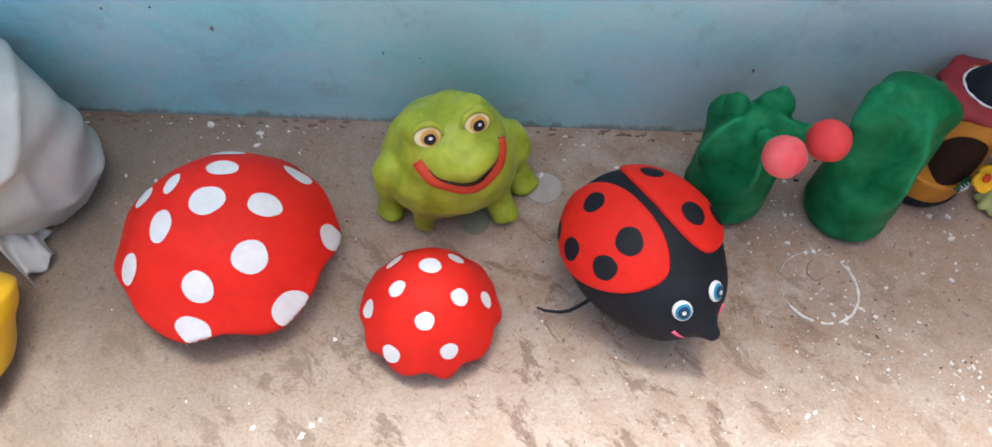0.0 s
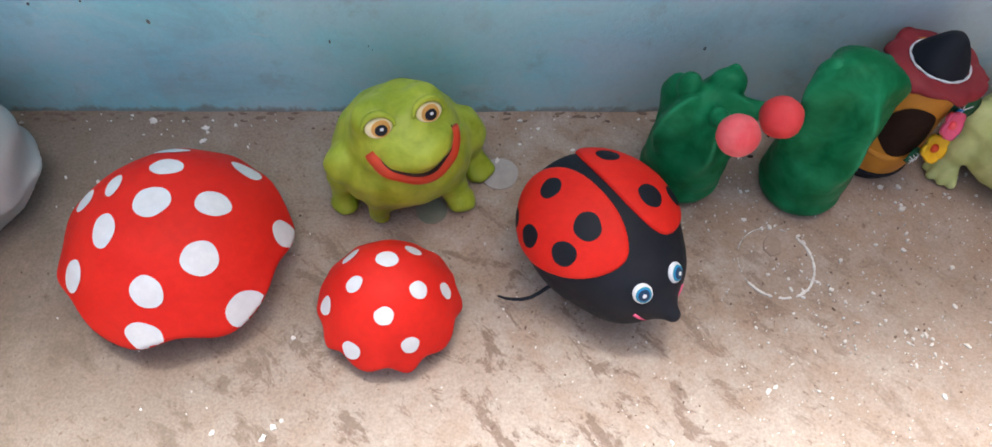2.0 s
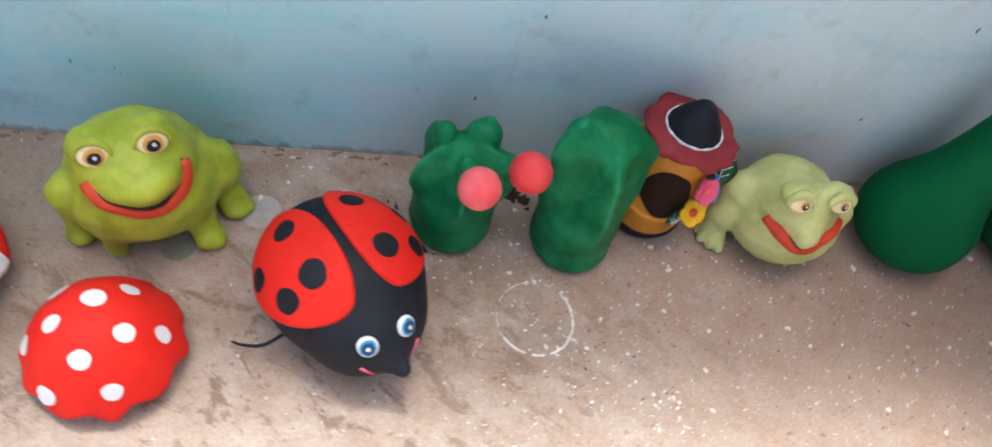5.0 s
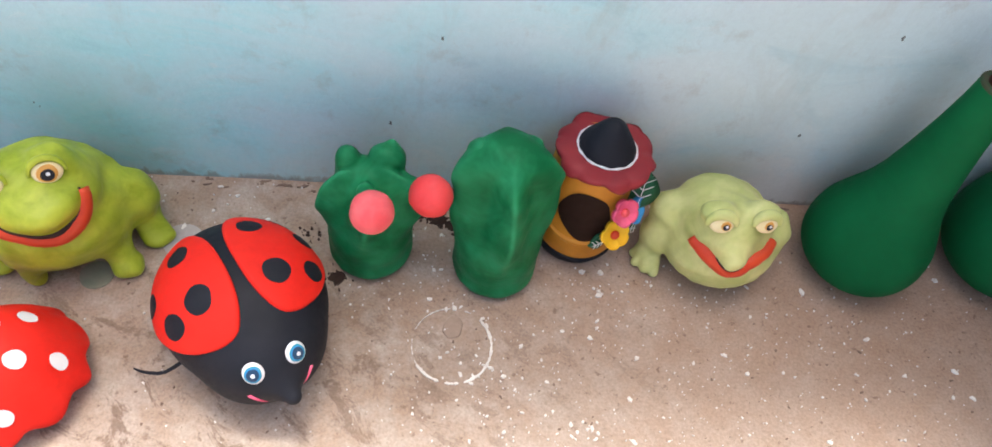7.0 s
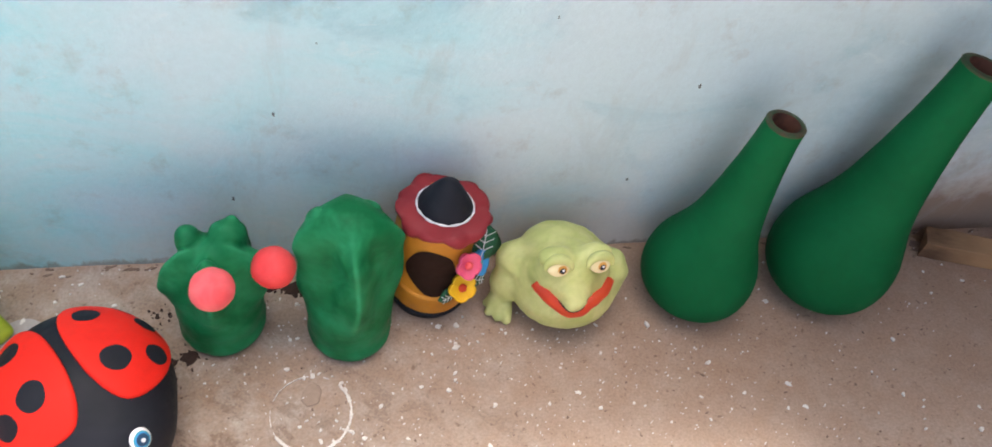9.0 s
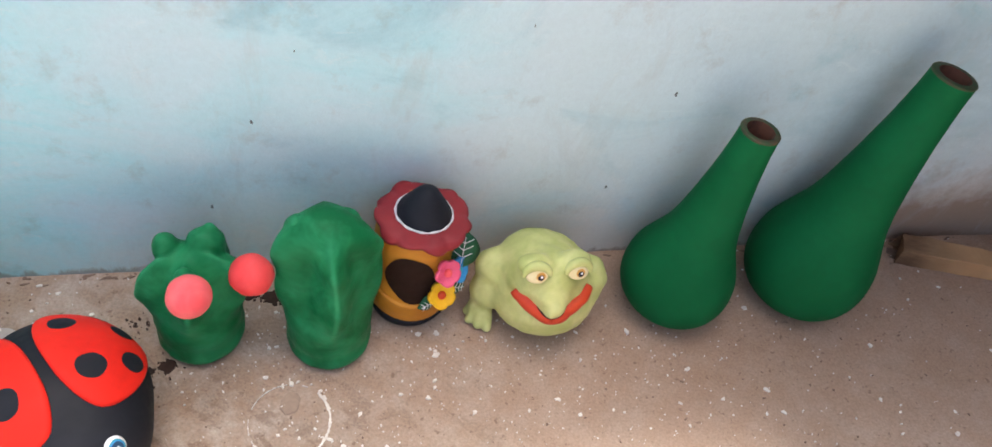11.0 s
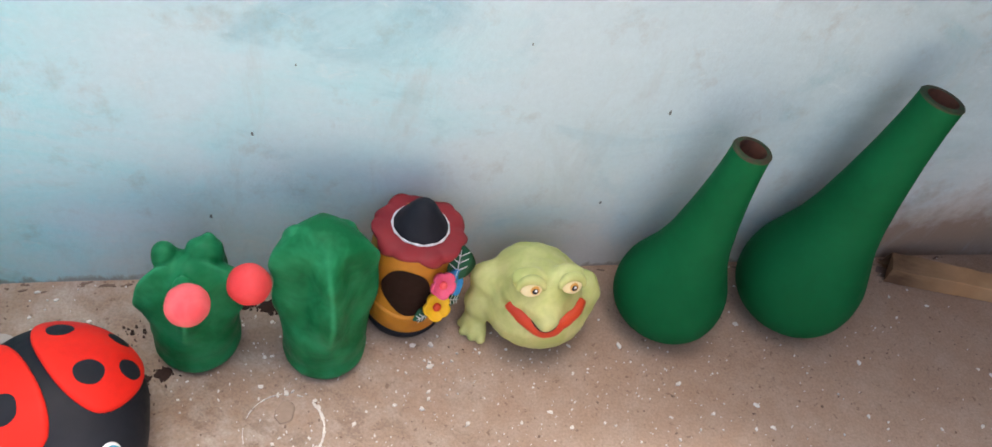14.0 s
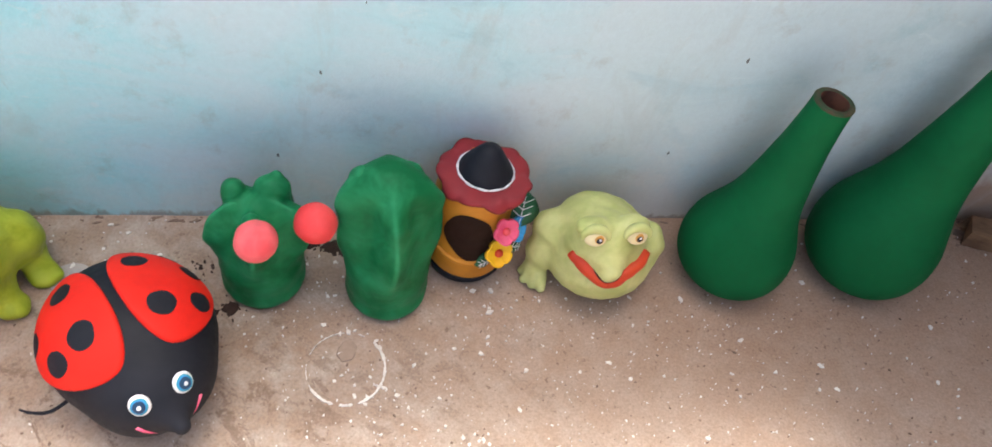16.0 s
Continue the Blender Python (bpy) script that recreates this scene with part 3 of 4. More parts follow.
    Geo().add(*tube(leg, [0.0030, 0.0029, 0.0028, 0.0027, 0.0026, 0.0024, 0.0021, 0.0014], 10)).build("wire_leg", [BLACK], thing, label="thin bent black wire leg")
    return thing


ladybird(pose(0.315, 0.744, 0, rz=33) @ Matrix.Diagonal((0.985, 0.985, 0.955, 1.0)))


# ---------------------------------------------------------------- frogs
def frog(at, paintwork, label, field, lip_path, thick, dark, amber, eyes, lids, lo, hi, eye_size):
    thing = holder("frog_figurine", at, label, "figurine", "clay frogs")
    g = Geo().add(*carve(field, lo, hi, 0.0033))
    g.build("body", [paintwork], thing)
    tree = g.tree()
    lip, gap = [], []
    for k in range(41):
        t = -1 + 2 * k / 40
        (x, y, z), (cx, cy) = lip_path(t)
        for to, dz, sink in ((lip, 0.0, 0.003), (gap, thick * 0.95 * (1 - 0.25 * t * t), 0.002)):
            # towards its corners the gap lies beside the lip rather than above it
            axis = Vector((cx, cy, z + dz * (1 - 0.45 * abs(t))))
            way = (axis - Vector((x - dz * 0.7 * t, y, axis.z))).normalized()
            h = tree.ray_cast(axis - way * 0.3, way)[0]
            if h:
                to.append(h + way * sink)
    n = len(gap) - 1
    Geo().add(*tube(gap, [thick * dark * (1.0 - 0.55 * abs(-1 + 2 * k / n) ** 2) for k in range(n + 1)], 10)).build("mouth", [DARK], thing, label="dark gap of the open mouth")
    n = len(lip) - 1
    Geo().add(*tube(lip, [thick * (1.0 - 0.28 * abs(-1 + 2 * k / n) ** 3) for k in range(n + 1)], 14)).build("lip", [LIP], thing, label="orange-red painted lower lip")
    for place, (dx, dz) in eyes:
        nrm = Vector((place[0] * 4.0, -0.78, 0.62)).normalized()
        h = Vector(place)
        side = Vector((1, 0, 0))
        side = (side - nrm * side.dot(nrm)).normalized()
        up = nrm.cross(side)
        q = Matrix((side, up, nrm)).transposed()
        rx, ry = eye_size
        white = Geo().add(*ball(h, (rx, ry, 0.007), q))
        eye = white.build("eye", [CREAM], thing, label="cream painted eye with a dark pupil")
        et = white.tree()
        for name, r, m, du, dv, lift in (("iris", amber, AMBER, dx, dz + 0.12, 0.0005), ("pupil", amber * 0.68, BLACK, dx, dz, 0.0010), ("catchlight", 0.15, WHITE, dx + 0.05, dz + 0.10, 0.0016)):
            Geo().add(*patch(et, h + nrm * 0.1 + side * rx * du + up * ry * dv, -nrm, r * ry * 1.15, r * ry, lift=lift, wobble=0.05)).build(name, [m], eye)
        # heavy upper lid
        arc = []
        for k in range(17):
            a = math.pi * (-0.04 + 1.08 * k / 16)
            arc.append(h + side * rx * 1.14 * math.cos(a) + up * ry * 1.22 * math.sin(a) + nrm * (0.001 + 0.003 * math.sin(a)))
        Geo().add(*tube(arc, [lids * (0.3 + 0.7 * math.sin(math.pi * (0.04 + 0.92 * k / 16))) for k in range(17)], 10)).build("eyelid", [paintwork], eye)
    return thing


def frog_sitting(p):
    d = e_(p, (0, 0.010, 0.084), (0.104, 0.084, 0.083))
    d = join_(d, e_(p, (0, -0.014, 0.162), (0.076, 0.072, 0.056)), 0.02)
    d = join_(d, e_(p, (0, 0.026, 0.118), (0.086, 0.060, 0.066)), 0.02)
    d = join_(d, e_(p, (0.003, -0.050, 0.180), (0.050, 0.047, 0.026)), 0.012)
    d = join_(d, e_(p, (0, -0.022, 0.100), (0.084, 0.064, 0.056)), 0.03)
    for s in (-1, 1):
        d = join_(d, e_(p, (s * 0.0345 - 0.0065, -0.012, 0.206), (0.031, 0.027, 0.024)), 0.012)
    d = join_(d, c_(p, (-0.096, 0.004, 0.070), (-0.100, 0.000, 0.012), 0.020, 0.015), 0.010)
    d = join_(d, e_(p, (-0.100, -0.005, 0.010), (0.021, 0.023, 0.012)), 0.010)
    d = join_(d, e_(p, (-0.092, -0.004, 0.108), (0.026, 0.027, 0.031)), 0.010)
    d = join_(d, e_(p, (0.096, 0.014, 0.072), (0.036, 0.038, 0.050)), 0.016)
    for a in (-0.5, 0.05, 0.6):
        d = join_(d, c_(p, (0.100, 0.012, 0.036), (0.114 + 0.026 * math.sin(a), -0.002 - 0.028 * math.cos(a), 0.010), 0.020, 0.010), 0.010)
    d = join_(d, c_(p, (-0.050, -0.045, 0.065), (-0.056, -0.044, 0.012), 0.020, 0.015), 0.014)
    d = join_(d, c_(p, (0.056, -0.042, 0.070), (0.064, -0.052, 0.020), 0.022, 0.020), 0.014)
    for a in (-0.6, 0.0, 0.6):
        d = join_(d, e_(p, (0.067 + 0.016 * math.sin(a), -0.052 - 0.014 * math.cos(a), 0.014), (0.014, 0.020, 0.014)), 0.008)
    return np.maximum(d + lumps(p, 0.018, 0.0013), 0.001 - p[..., 2])


def grin_round(t):
    a = math.radians(56) * t
    rise = 0.040 * abs(t) ** 1.35 if t < 0 else 0.046 * t ** 2.1
    return (0.012 * (1 - t * t) + 0.08 * math.sin(a), -0.008 - 0.082 * math.cos(a), 0.139 + rise), (0.0, -0.008)


frog(pose(0.031, 0.887, 0, rz=19.5), FROG, "lime green clay frog figurine with a wide red grin", frog_sitting, grin_round, 0.0128, 0.45, 0.74,
     [((-0.041, -0.038, 0.214), (0.15, -0.22)), ((0.028, -0.038, 0.218), (0.0, -0.22))], 0.0050, (-0.16, -0.13, -0.01), (0.18, 0.13, 0.26), (0.0185, 0.0150))


def frog_crouching(p):
    d = e_(p, (0.006, 0.0, 0.080), (0.090, 0.086, 0.079))
    d = join_(d, e_(p, (-0.014, 0.020, 0.121), (0.060, 0.051, 0.052)), 0.03)
    d = join_(d, e_(p, (-0.006, -0.022, 0.143), (0.058, 0.046, 0.040)), 0.02)
    d = join_(d, c_(p, (-0.008, -0.035, 0.165), (-0.010, -0.076, 0.132), 0.030, 0.019), 0.020)
    for s in (-1, 1):
        d = join_(d, e_(p, (s * 0.0325 - 0.0095, -0.036, 0.188), (0.027, 0.019, 0.018)), 0.010)
    d = join_(d, e_(p, (0.082, -0.004, 0.098), (0.026, 0.034, 0.040)), 0.012)
    d = join_(d, e_(p, (-0.082, 0.026, 0.110), (0.026, 0.028, 0.030)), 0.014)
    d = join_(d, e_(p, (-0.086, 0.016, 0.060), (0.026, 0.030, 0.040)), 0.014)
    for x, y in ((-0.112, 0.010), (-0.112, -0.006), (-0.100, -0.020), (-0.086, -0.028)):
        d = join_(d, c_(p, (-0.088, 0.012, 0.040), (x, y, 0.009), 0.017, 0.0075), 0.006)
    return np.maximum(d + lumps(p, 0.013, 0.0009), 0.001 - p[..., 2])


def grin_pointed(t):
    return (-0.008 * (1 - abs(t)) + 0.0625 * t - 0.003, -0.095 + 0.048 * abs(t) ** 1.15, 0.106 + 0.022 * abs(t)), (0.03 * t - 0.003, 0.02)


frog(pose(0.998, 0.905, 0, rz=2.5), FROG_PALE, "pale green clay frog figurine with a pointed red grin", frog_crouching, grin_pointed, 0.0128, 0.24, 0.50,
     [((-0.042, -0.055, 0.187), (0.30, -0.2)), ((0.023, -0.056, 0.189), (0.05, -0.2))], 0.0080, (-0.16, -0.12, -0.01), (0.15, 0.11, 0.23), (0.0172, 0.0128))


# ---------------------------------------------------------------- cactus pots
def ribs(p, n, turn, low, high, top):
    """How far each point stands on one of n soft, slightly winding ribs between two heights."""
    z = p[..., 2]
    a = np.arctan2(p[..., 1], p[..., 0]) + turn + 0.05 * np.sin(26 * z)
    grow = np.clip((z - low) / (high - low), 0, 1) * np.clip((top - z) / 0.06, 0, 1)
    off = np.clip((np.hypot(p[..., 0], p[..., 1]) - 0.010) / 0.03, 0, 1)
    return (0.85 - np.sqrt(np.sin(n * a / 2) ** 2 + 0.006)) * grow * grow * (3 - 2 * grow) * off * off * (3 - 2 * off)


def cactus_budded(at):
    thing = holder("cactus_ornament", at, "dark green clay cactus ornament with two coral pink buds", "cactus ornament", "green cactus ornaments")

    def field(p):
        d = join_(e_(p, (0.003, -0.002, 0.055), (0.063, 0.066, 0.110)), e_(p, (0.003, -0.003, 0.02), (0.063, 0.066, 0.03)), 0.01)
        d = join_(d, e_(p, (0.005, 0.002, 0.138), (0.059, 0.053, 0.064)), 0.03)
        d = d - 0.025 * ribs(p, 5, math.radians(90), 0.07, 0.15, 0.24)
        d = join_(d, e_(p, (-0.026, 0.016, 0.194), (0.018, 0.020, 0.023)), 0.006)
        d = join_(d, e_(p, (0.028, 0.016, 0.196), (0.027, 0.022, 0.030)), 0.010)
        d = join_(d, c_(p, (0.026, 0.014, 0.200), (0.034, 0.026, 0.219), 0.014, 0.008), 0.008)
        d = join_(d, c_(p, (0.045, -0.005, 0.165), (0.072, -0.022, 0.188), 0.022, 0.012), 0.010)
        d = join_(d, e_(p, (-0.052, -0.014, 0.136), (0.012, 0.015, 0.030)), 0.006)
        d = join_(d, c_(p, (0.004, -0.045, 0.200), (0.012, -0.070, 0.214), 0.014, 0.010), 0.010)
        return np.maximum(d + lumps(p, 0.016, 0.0007), 0.001 - p[..., 2])

    Geo().add(*carve(field, (-0.12, -0.11, -0.01), (0.13, 0.10, 0.27), 0.0030)).build("body", [CACTUS], thing)
    for c, r, coat in (((0.015, -0.088, 0.219), 0.029, PINK), ((0.090, -0.045, 0.202), 0.030, CORAL)):
        v, f = ball(c, (r, r, r * 0.98), nu=32, nv=20)
        v = [Vector(q) + (Vector(q) - Vector(c)).normalized() * 0.0012 * noise.noise(Vector(q) * 60) for q in v]
        Geo().add(v, f).build("bud", [coat], thing, label="coral pink ball-shaped bud")
    return thing


cactus_budded(pose(0.463, 0.908, 0))


def cactus_tall(at):
    thing = holder("cactus_ornament", at, "tall dark green ribbed clay cactus ornament with hollowed sides", "cactus ornament", "green cactus ornaments")

    def field(p):
        d = join_(e_(p, (0, -0.003, 0.055), (0.064, 0.066, 0.120)), e_(p, (0, -0.004, 0.02), (0.064, 0.067, 0.03)), 0.01)
        d = join_(d, e_(p, (0.002, 0.004, 0.178), (0.050, 0.050, 0.094)), 0.04)
        d = join_(d, e_(p, (-0.006, 0.012, 0.242), (0.055, 0.040, 0.038)), 0.03)
        d = d - 0.029 * ribs(p, 4, math.radians(-4), 0.055, 0.16, 0.280)
        return np.maximum(d + lumps(p, 0.020, 0.0006), 0.001 - p[..., 2])

    Geo().add(*carve(field, (-0.12, -0.11, -0.01), (0.12, 0.10, 0.33), 0.0030)).build("body", [CACTUS], thing)
    for c, r in (((-0.040, 0.016, 0.236), (0.023, 0.023, 0.038)), ((0.014, 0.024, 0.247), (0.034, 0.026, 0.024))):
        v, f = ball(c, r, nu=32, nv=20)
        v = [Vector(q) + (Vector(q) - Vector(c)) * 0.12 * noise.noise(Vector(q) * 55) for q in v]
        Geo().add(v, f).build("knob", [CACTUS], thing)
    return thing


cactus_tall(pose(0.657, 0.885, 0))


# ---------------------------------------------------------------- pot with a hat
def turned(profile, n=64, wave=None):
    rows = []
    for k, (r, z) in enumerate(profile):
        row = []
        for j in range(n):
            t = 2 * math.pi * j / n
            q = wave(k, t) if wave else (1.0, 0.0)
            row.append((r * q[0] * math.cos(t), r * q[0] * math.sin(t), z + q[1]))
        rows.append(row)
    v, f = sheet(rows)
    return v, f + [tuple(range(n))[::-1], tuple(len(v) - n + j for j in range(n))]


def flower(thing, at, petals, r, colour, centre):
    rows = []
    for s in (0.02, 0.3, 0.6, 0.85, 1.0, 1.0, 0.6, 0.02):
        k = len(rows)
        rows.append([])
        for j in range(60):
            t = 2 * math.pi * j / 60
            q = r * s * (0.80 + 0.20 * abs(math.sin(petals * t / 2)) ** 0.6)
            z = (0.006 * s * s if k < 5 else 0.002 * s) + (0.0 if k < 5 else -0.004)
            rows[-1].append((q * math.cos(t), q * math.sin(t), z + 0.001 * math.sin(3 * t) * s))
    v, f = sheet(rows)
    ob = Geo().add(v, f).build("flower", [colour], thing, at)
    Geo().add(*ball((0, 0, 0.002), (r * 0.30, r * 0.30, 0.005))).build("flower_centre", [centre], ob)
    return ob


def leaf(thing, at, length, width):
    rows = []
    for i in range(13):
        t = i / 12
        w = width * (math.sin(math.pi * min(t * 1.05, 1.0)) ** 0.7 + 0.06 * abs(math.sin(9 * t))) + 0.0004
        rows.append([(w * x, length * t, 0.006 * math.sin(2.4 * t) - 0.25 * w * abs(x) + dz) for x, dz in ((-1, 0), (-0.5, 0.0015), (0, 0.001), (0.5, 0.0015), (1, 0), (0, -0.003))])
    v, f = sheet(rows)
    ob = Geo().add(v, f).build("leaf", [LEAF], thing, at)
    high = lambda t: 0.0028 + 0.006 * math.sin(2.4 * t)
    veins = [[(0, length * t, high(t)) for t in (0.1, 0.25, 0.4, 0.55, 0.7, 0.85)]]
    for t in (0.3, 0.5, 0.68):
        veins += [[(s * width * 0.55 * u, length * (t + 0.14 * u), high(t + 0.14 * u) - 0.10 * width * u) for u in (0, 0.5, 1)] for s in (-1, 1)]
    for line in veins:
        Geo().add(*tube(line, [0.0007] * len(line), 6)).build("vein", [WHITE], ob)
    return ob


def hatted_pot(at):
    thing = holder("flower_pot", at, "ochre clay pot wearing a maroon hat with painted flowers", "pot")
    body = [(0.050, 0.0), (0.060, 0.003), (0.066, 0.020), (0.069, 0.045), (0.068, 0.075), (0.0655, 0.10), (0.064, 0.14), (0.062, 0.175), (0.058, 0.205), (0.045, 0.218)]
    prof = [(float(np.interp(i, range(len(body)), [b[0] for b in body])), float(np.interp(i, range(len(body)), [b[1] for b in body]))) for i in np.linspace(0, len(body) - 1, 40)]
    g = Geo().add(*turned(prof))
    pot = g.build("body", [OCHRE], thing)
    tree = g.tree()
    band = [(0.052, 0.0005), (0.0615, 0.002), (0.0655, 0.012), (0.0690, 0.022), (0.0686, 0.026), (0.0665, 0.028)]
    Geo().add(*turned(band, wave=lambda k, t: (1.0, 0.005 * math.sin(2 * t + 1) * (k > 2)))).build("base_band", [BLACK], pot, label="black painted base band")
    Geo().add(*patch(tree, (-0.010, -0.3, 0.128), (0, 1, 0), 0.040, 0.052, 0.2, lift=0.0012, wobble=0.1, seed=5)).build("doorway", [BROWN], pot, label="round dark brown painted doorway")
    sill = [tree.ray_cast(Vector((0.05 * t - 0.008, -0.3, 0.070 + 0.012 * t * t)), Vector((0, 1, 0)))[0] for t in np.linspace(-1, 1, 13).tolist()]
    Geo().add(*tube(sill, [0.004 + 0.002 * (1 - abs(t)) for t in np.linspace(-1, 1, 13).tolist()], 8)).build("sill", [OCHRE], pot)
    # hat
    hat = new("hat")
    hat.parent = thing
    hat.matrix_basis = pose(0.008, -0.004, 0.219, -4, 3, 0)
    scallop = lambda k, t: (1 + 0.075 * abs(math.sin(5.5 * t)) * (k in (2, 3, 4, 5)), -0.006 * math.cos(5 * t) * (k in (3, 4)))
    Geo().add(*turned([(0.01, 0.0), (0.045, 0.002), (0.062, 0.000), (0.069, -0.004), (0.069, -0.010), (0.060, -0.010), (0.01, -0.012)], n=110, wave=scallop)).build("brim", [MAROON], hat)
    Geo().add(*turned([(0.042, 0.0), (0.040, 0.007), (0.036, 0.015), (0.030, 0.025), (0.024, 0.035), (0.017, 0.045), (0.010, 0.051), (0.002, 0.053)], n=48, wave=lambda k, t: (1 + 0.02 * math.sin(3 * t + k), 0.0))).build("crown", [BLACK], hat, label="black pointed crown")
    ring = [(0.0430 * math.cos(2 * math.pi * j / 48), 0.0430 * math.sin(2 * math.pi * j / 48), 0.0035 + 0.0005 * math.sin(5 * j)) for j in range(49)]
    Geo().add(*tube(ring, [0.0017 + 0.0005 * math.sin(j * 1.7) for j in range(49)], 8)).build("trim", [WHITE], hat, label="thin white painted hat band")
    # flowers and leaves in relief
    leaf(thing, pose(0.066, -0.046, 0.136, 54, 0, -6) @ pose(0, 0, 0, 0, 0, -6), 0.062, 0.026)
    leaf(thing, pose(0.050, -0.054, 0.098, 70, 0, 40) @ pose(0, 0, 0, 0, 0, -120), 0.036, 0.014)
    leaf(thing, pose(0.030, -0.068, 0.092, 70, 0, 20) @ pose(0, 0, 0, 0, 0, 100), 0.034, 0.013)
    flower(thing, pose(0.062, -0.052, 0.140, 62, 0, 50), 5, 0.021, BLUE, TEAL)
    flower(thing, pose(0.042, -0.068, 0.155, 60, 0, 25), 5, 0.022, ROSE, PINK)
    flower(thing, pose(0.036, -0.078, 0.112, 58, 0, 15), 5, 0.023, YELLOW, LIP)
    return thing


hatted_pot(pose(0.79, 0.952, 0))


# ---------------------------------------------------------------- long-necked gourds
def gourd(at, R, height, mouth, bend, label):
    thing = holder("gourd_vase", at, label, "vase", "long-necked green gourds")
    key = [(0.00, 0.30), (0.02, 0.62), (0.06, 0.84), (0.12, 0.97), (0.19, 1.0), (0.27, 0.95), (0.35, 0.80), (0.43, 0.645), (0.52, 0.535), (0.65, 0.44), (0.8, 0.355), (0.93, 0.305), (1.0, 0.295)]
    rows = []
    for s in np.linspace(0, 1, 60).tolist():
        size = float(np.interp(s, [0.30, 0.55], [R, mouth * 2.7]))
        r = float(size * np.interp(s, [k[0] for k in key], [k[1] for k in key]))
        rows.append((s, r))
    sm = [r for _, r in rows]
    for _ in range(3):
        sm = [sm[0]] + [(sm[i - 1] + 2 * sm[i] + sm[i + 1]) / 4 for i in range(1, len(sm) - 1)] + [sm[-1]]
    n = 56
    rings = []
    axis = lambda s: Vector((bend[0] * max(s - 0.15, 0) ** 1.2, bend[1] * max(s - 0.15, 0) ** 1.2, height * s))
    slope = lambda s: (axis(min(s + 0.02, 1.02)) - axis(max(s - 0.02, 0))).normalized()
    for (s, _), r in zip(rows, sm):
        q = Vector((0, 0, 1)).rotation_difference(slope(s)) if s > 0.3 else Vector((0, 0, 1)).rotation_difference(slope(0.3).lerp(Vector((0, 0, 1)), 1 - s / 0.3))
        rings.append([axis(s) + q @ Vector((r * math.cos(2 * math.pi * j / n), r * math.sin(2 * math.pi * j / n), 0)) for j in range(n)])
    v, f = sheet(rings)
    body = Geo().add(v, f + [tuple(range(n))[::-1]]).build("body", [GOURD], thing)
    # open mouth: rim and bare clay inside
    inner = []
    top, q = axis(1.0), Vector((0, 0, 1)).rotation_difference(slope(1.0))
    for r, dz in ((1.0, 0.0), (1.02, 0.002), (0.97, 0.004), (0.72, 0.004), (0.66, -0.003), (0.63, -0.03), (0.5, -0.06), (0.02, -0.065)):
        inner.append([top + q @ Vector((sm[-1] * r * math.cos(2 * math.pi * j / n), sm[-1] * r * math.sin(2 * math.pi * j / n), dz)) for j in range(n)])
    Geo().add(*sheet(inner[:4])).build("rim", [RIM], body, label="worn dark rim of the open mouth")
    Geo().add(*sheet(inner[3:])).build("mouth", [CLAY], body, label="bare brown clay inside the open mouth")
    return thing


gourd(pose(1.250, 0.915, 0), 0.0985, 0.402, 0.0375, (0.018, 0.014), "smooth dark green gourd vase with an open mouth")
gourd(pose(1.503, 0.918, 0), 0.111, 0.496, 0.0432, (0.045, 0.026), "taller smooth dark green gourd vase with an open mouth")


# ---------------------------------------------------------------- bags and timber
def bag(at, size, mat, label, seed, tail):
    """A soft filled bag: slack film with long creases gathered towards its knot."""
    thing = holder("plastic_bag", at, label, "bag", "plastic bags")
    kx, ky, kz = tail

    def field(p):
        d = e_(p, (0, 0, size[2] * 0.46), (size[0], size[1], size[2] * 0.56))
        d = join_(d, e_(p, (size[0] * 0.25, -size[1] * 0.2, size[2] * 0.30), (size[0] * 0.72, size[1] * 0.85, size[2] * 0.36)), 0.03)
        x, y, z = p[..., 0], p[..., 1], p[..., 2]
        long = 17 * x - 24 * z + 1.8 * np.sin(11 * y + seed) + 1.0 * np.sin(13 * x + 9 * z)
        cross = 29 * z + 23 * y + 1.5 * np.sin(17 * x + 2 * seed)
        crease = lambda w: (1 - np.abs(np.sin(w))) ** 3
        fold = 0.004 - 0.014 * crease(0.55 * long + seed) - 0.006 * crease(0.45 * cross + 0.6 * np.sin(long)) + 0.005 * np.sin(long + seed) + 0.0022 * np.sin(2.3 * long + 1.5 * np.sin(cross))
        return np.maximum(d + fold + lumps(p, 0.05, 0.002), 0.001 - p[..., 2])

    Geo().add(*carve(field, (-size[0] - 0.06, -size[1] - 0.06, -0.01), (size[0] + 0.06, size[1] + 0.06, size[2] * 1.2), 0.0055)).build("body", [mat], thing)
    # the loose gathered end of the film
    rows = []
    for i in range(15):
        t = i / 14
        w = 0.030 + 0.020 * t
        row = []
        for k in range(25):
            u = k / 24 * 2 - 1
            row.append((kx + 0.055 * t + 0.012 * t * math.sin(5 * u + seed), ky + u * w - 0.035 * t, max(0.003, kz * (1 - t) ** 1.3 + 0.012 * abs(math.sin(4 * u + 3 * t + seed)) + 0.006 * math.sin(11 * u + seed) * t + 0.006)))
        rows.append(row + [(x, y, z - 0.002) for x, y, z in row[::-1]])
    v, f = sheet(rows)
    n = len(rows[0])
    Geo().add(v, f + [tuple(range(n))[::-1], tuple(len(v) - n + j for j in range(n))]).build("gathered_end", [mat], thing)
    return thing


bag(pose(-0.720, 0.878, 0), (0.216, 0.138, 0.272), BAG_WHITE, "crumpled white plastic bag, filled, against the wall", 1.0, (0.105, -0.105, 0.05))
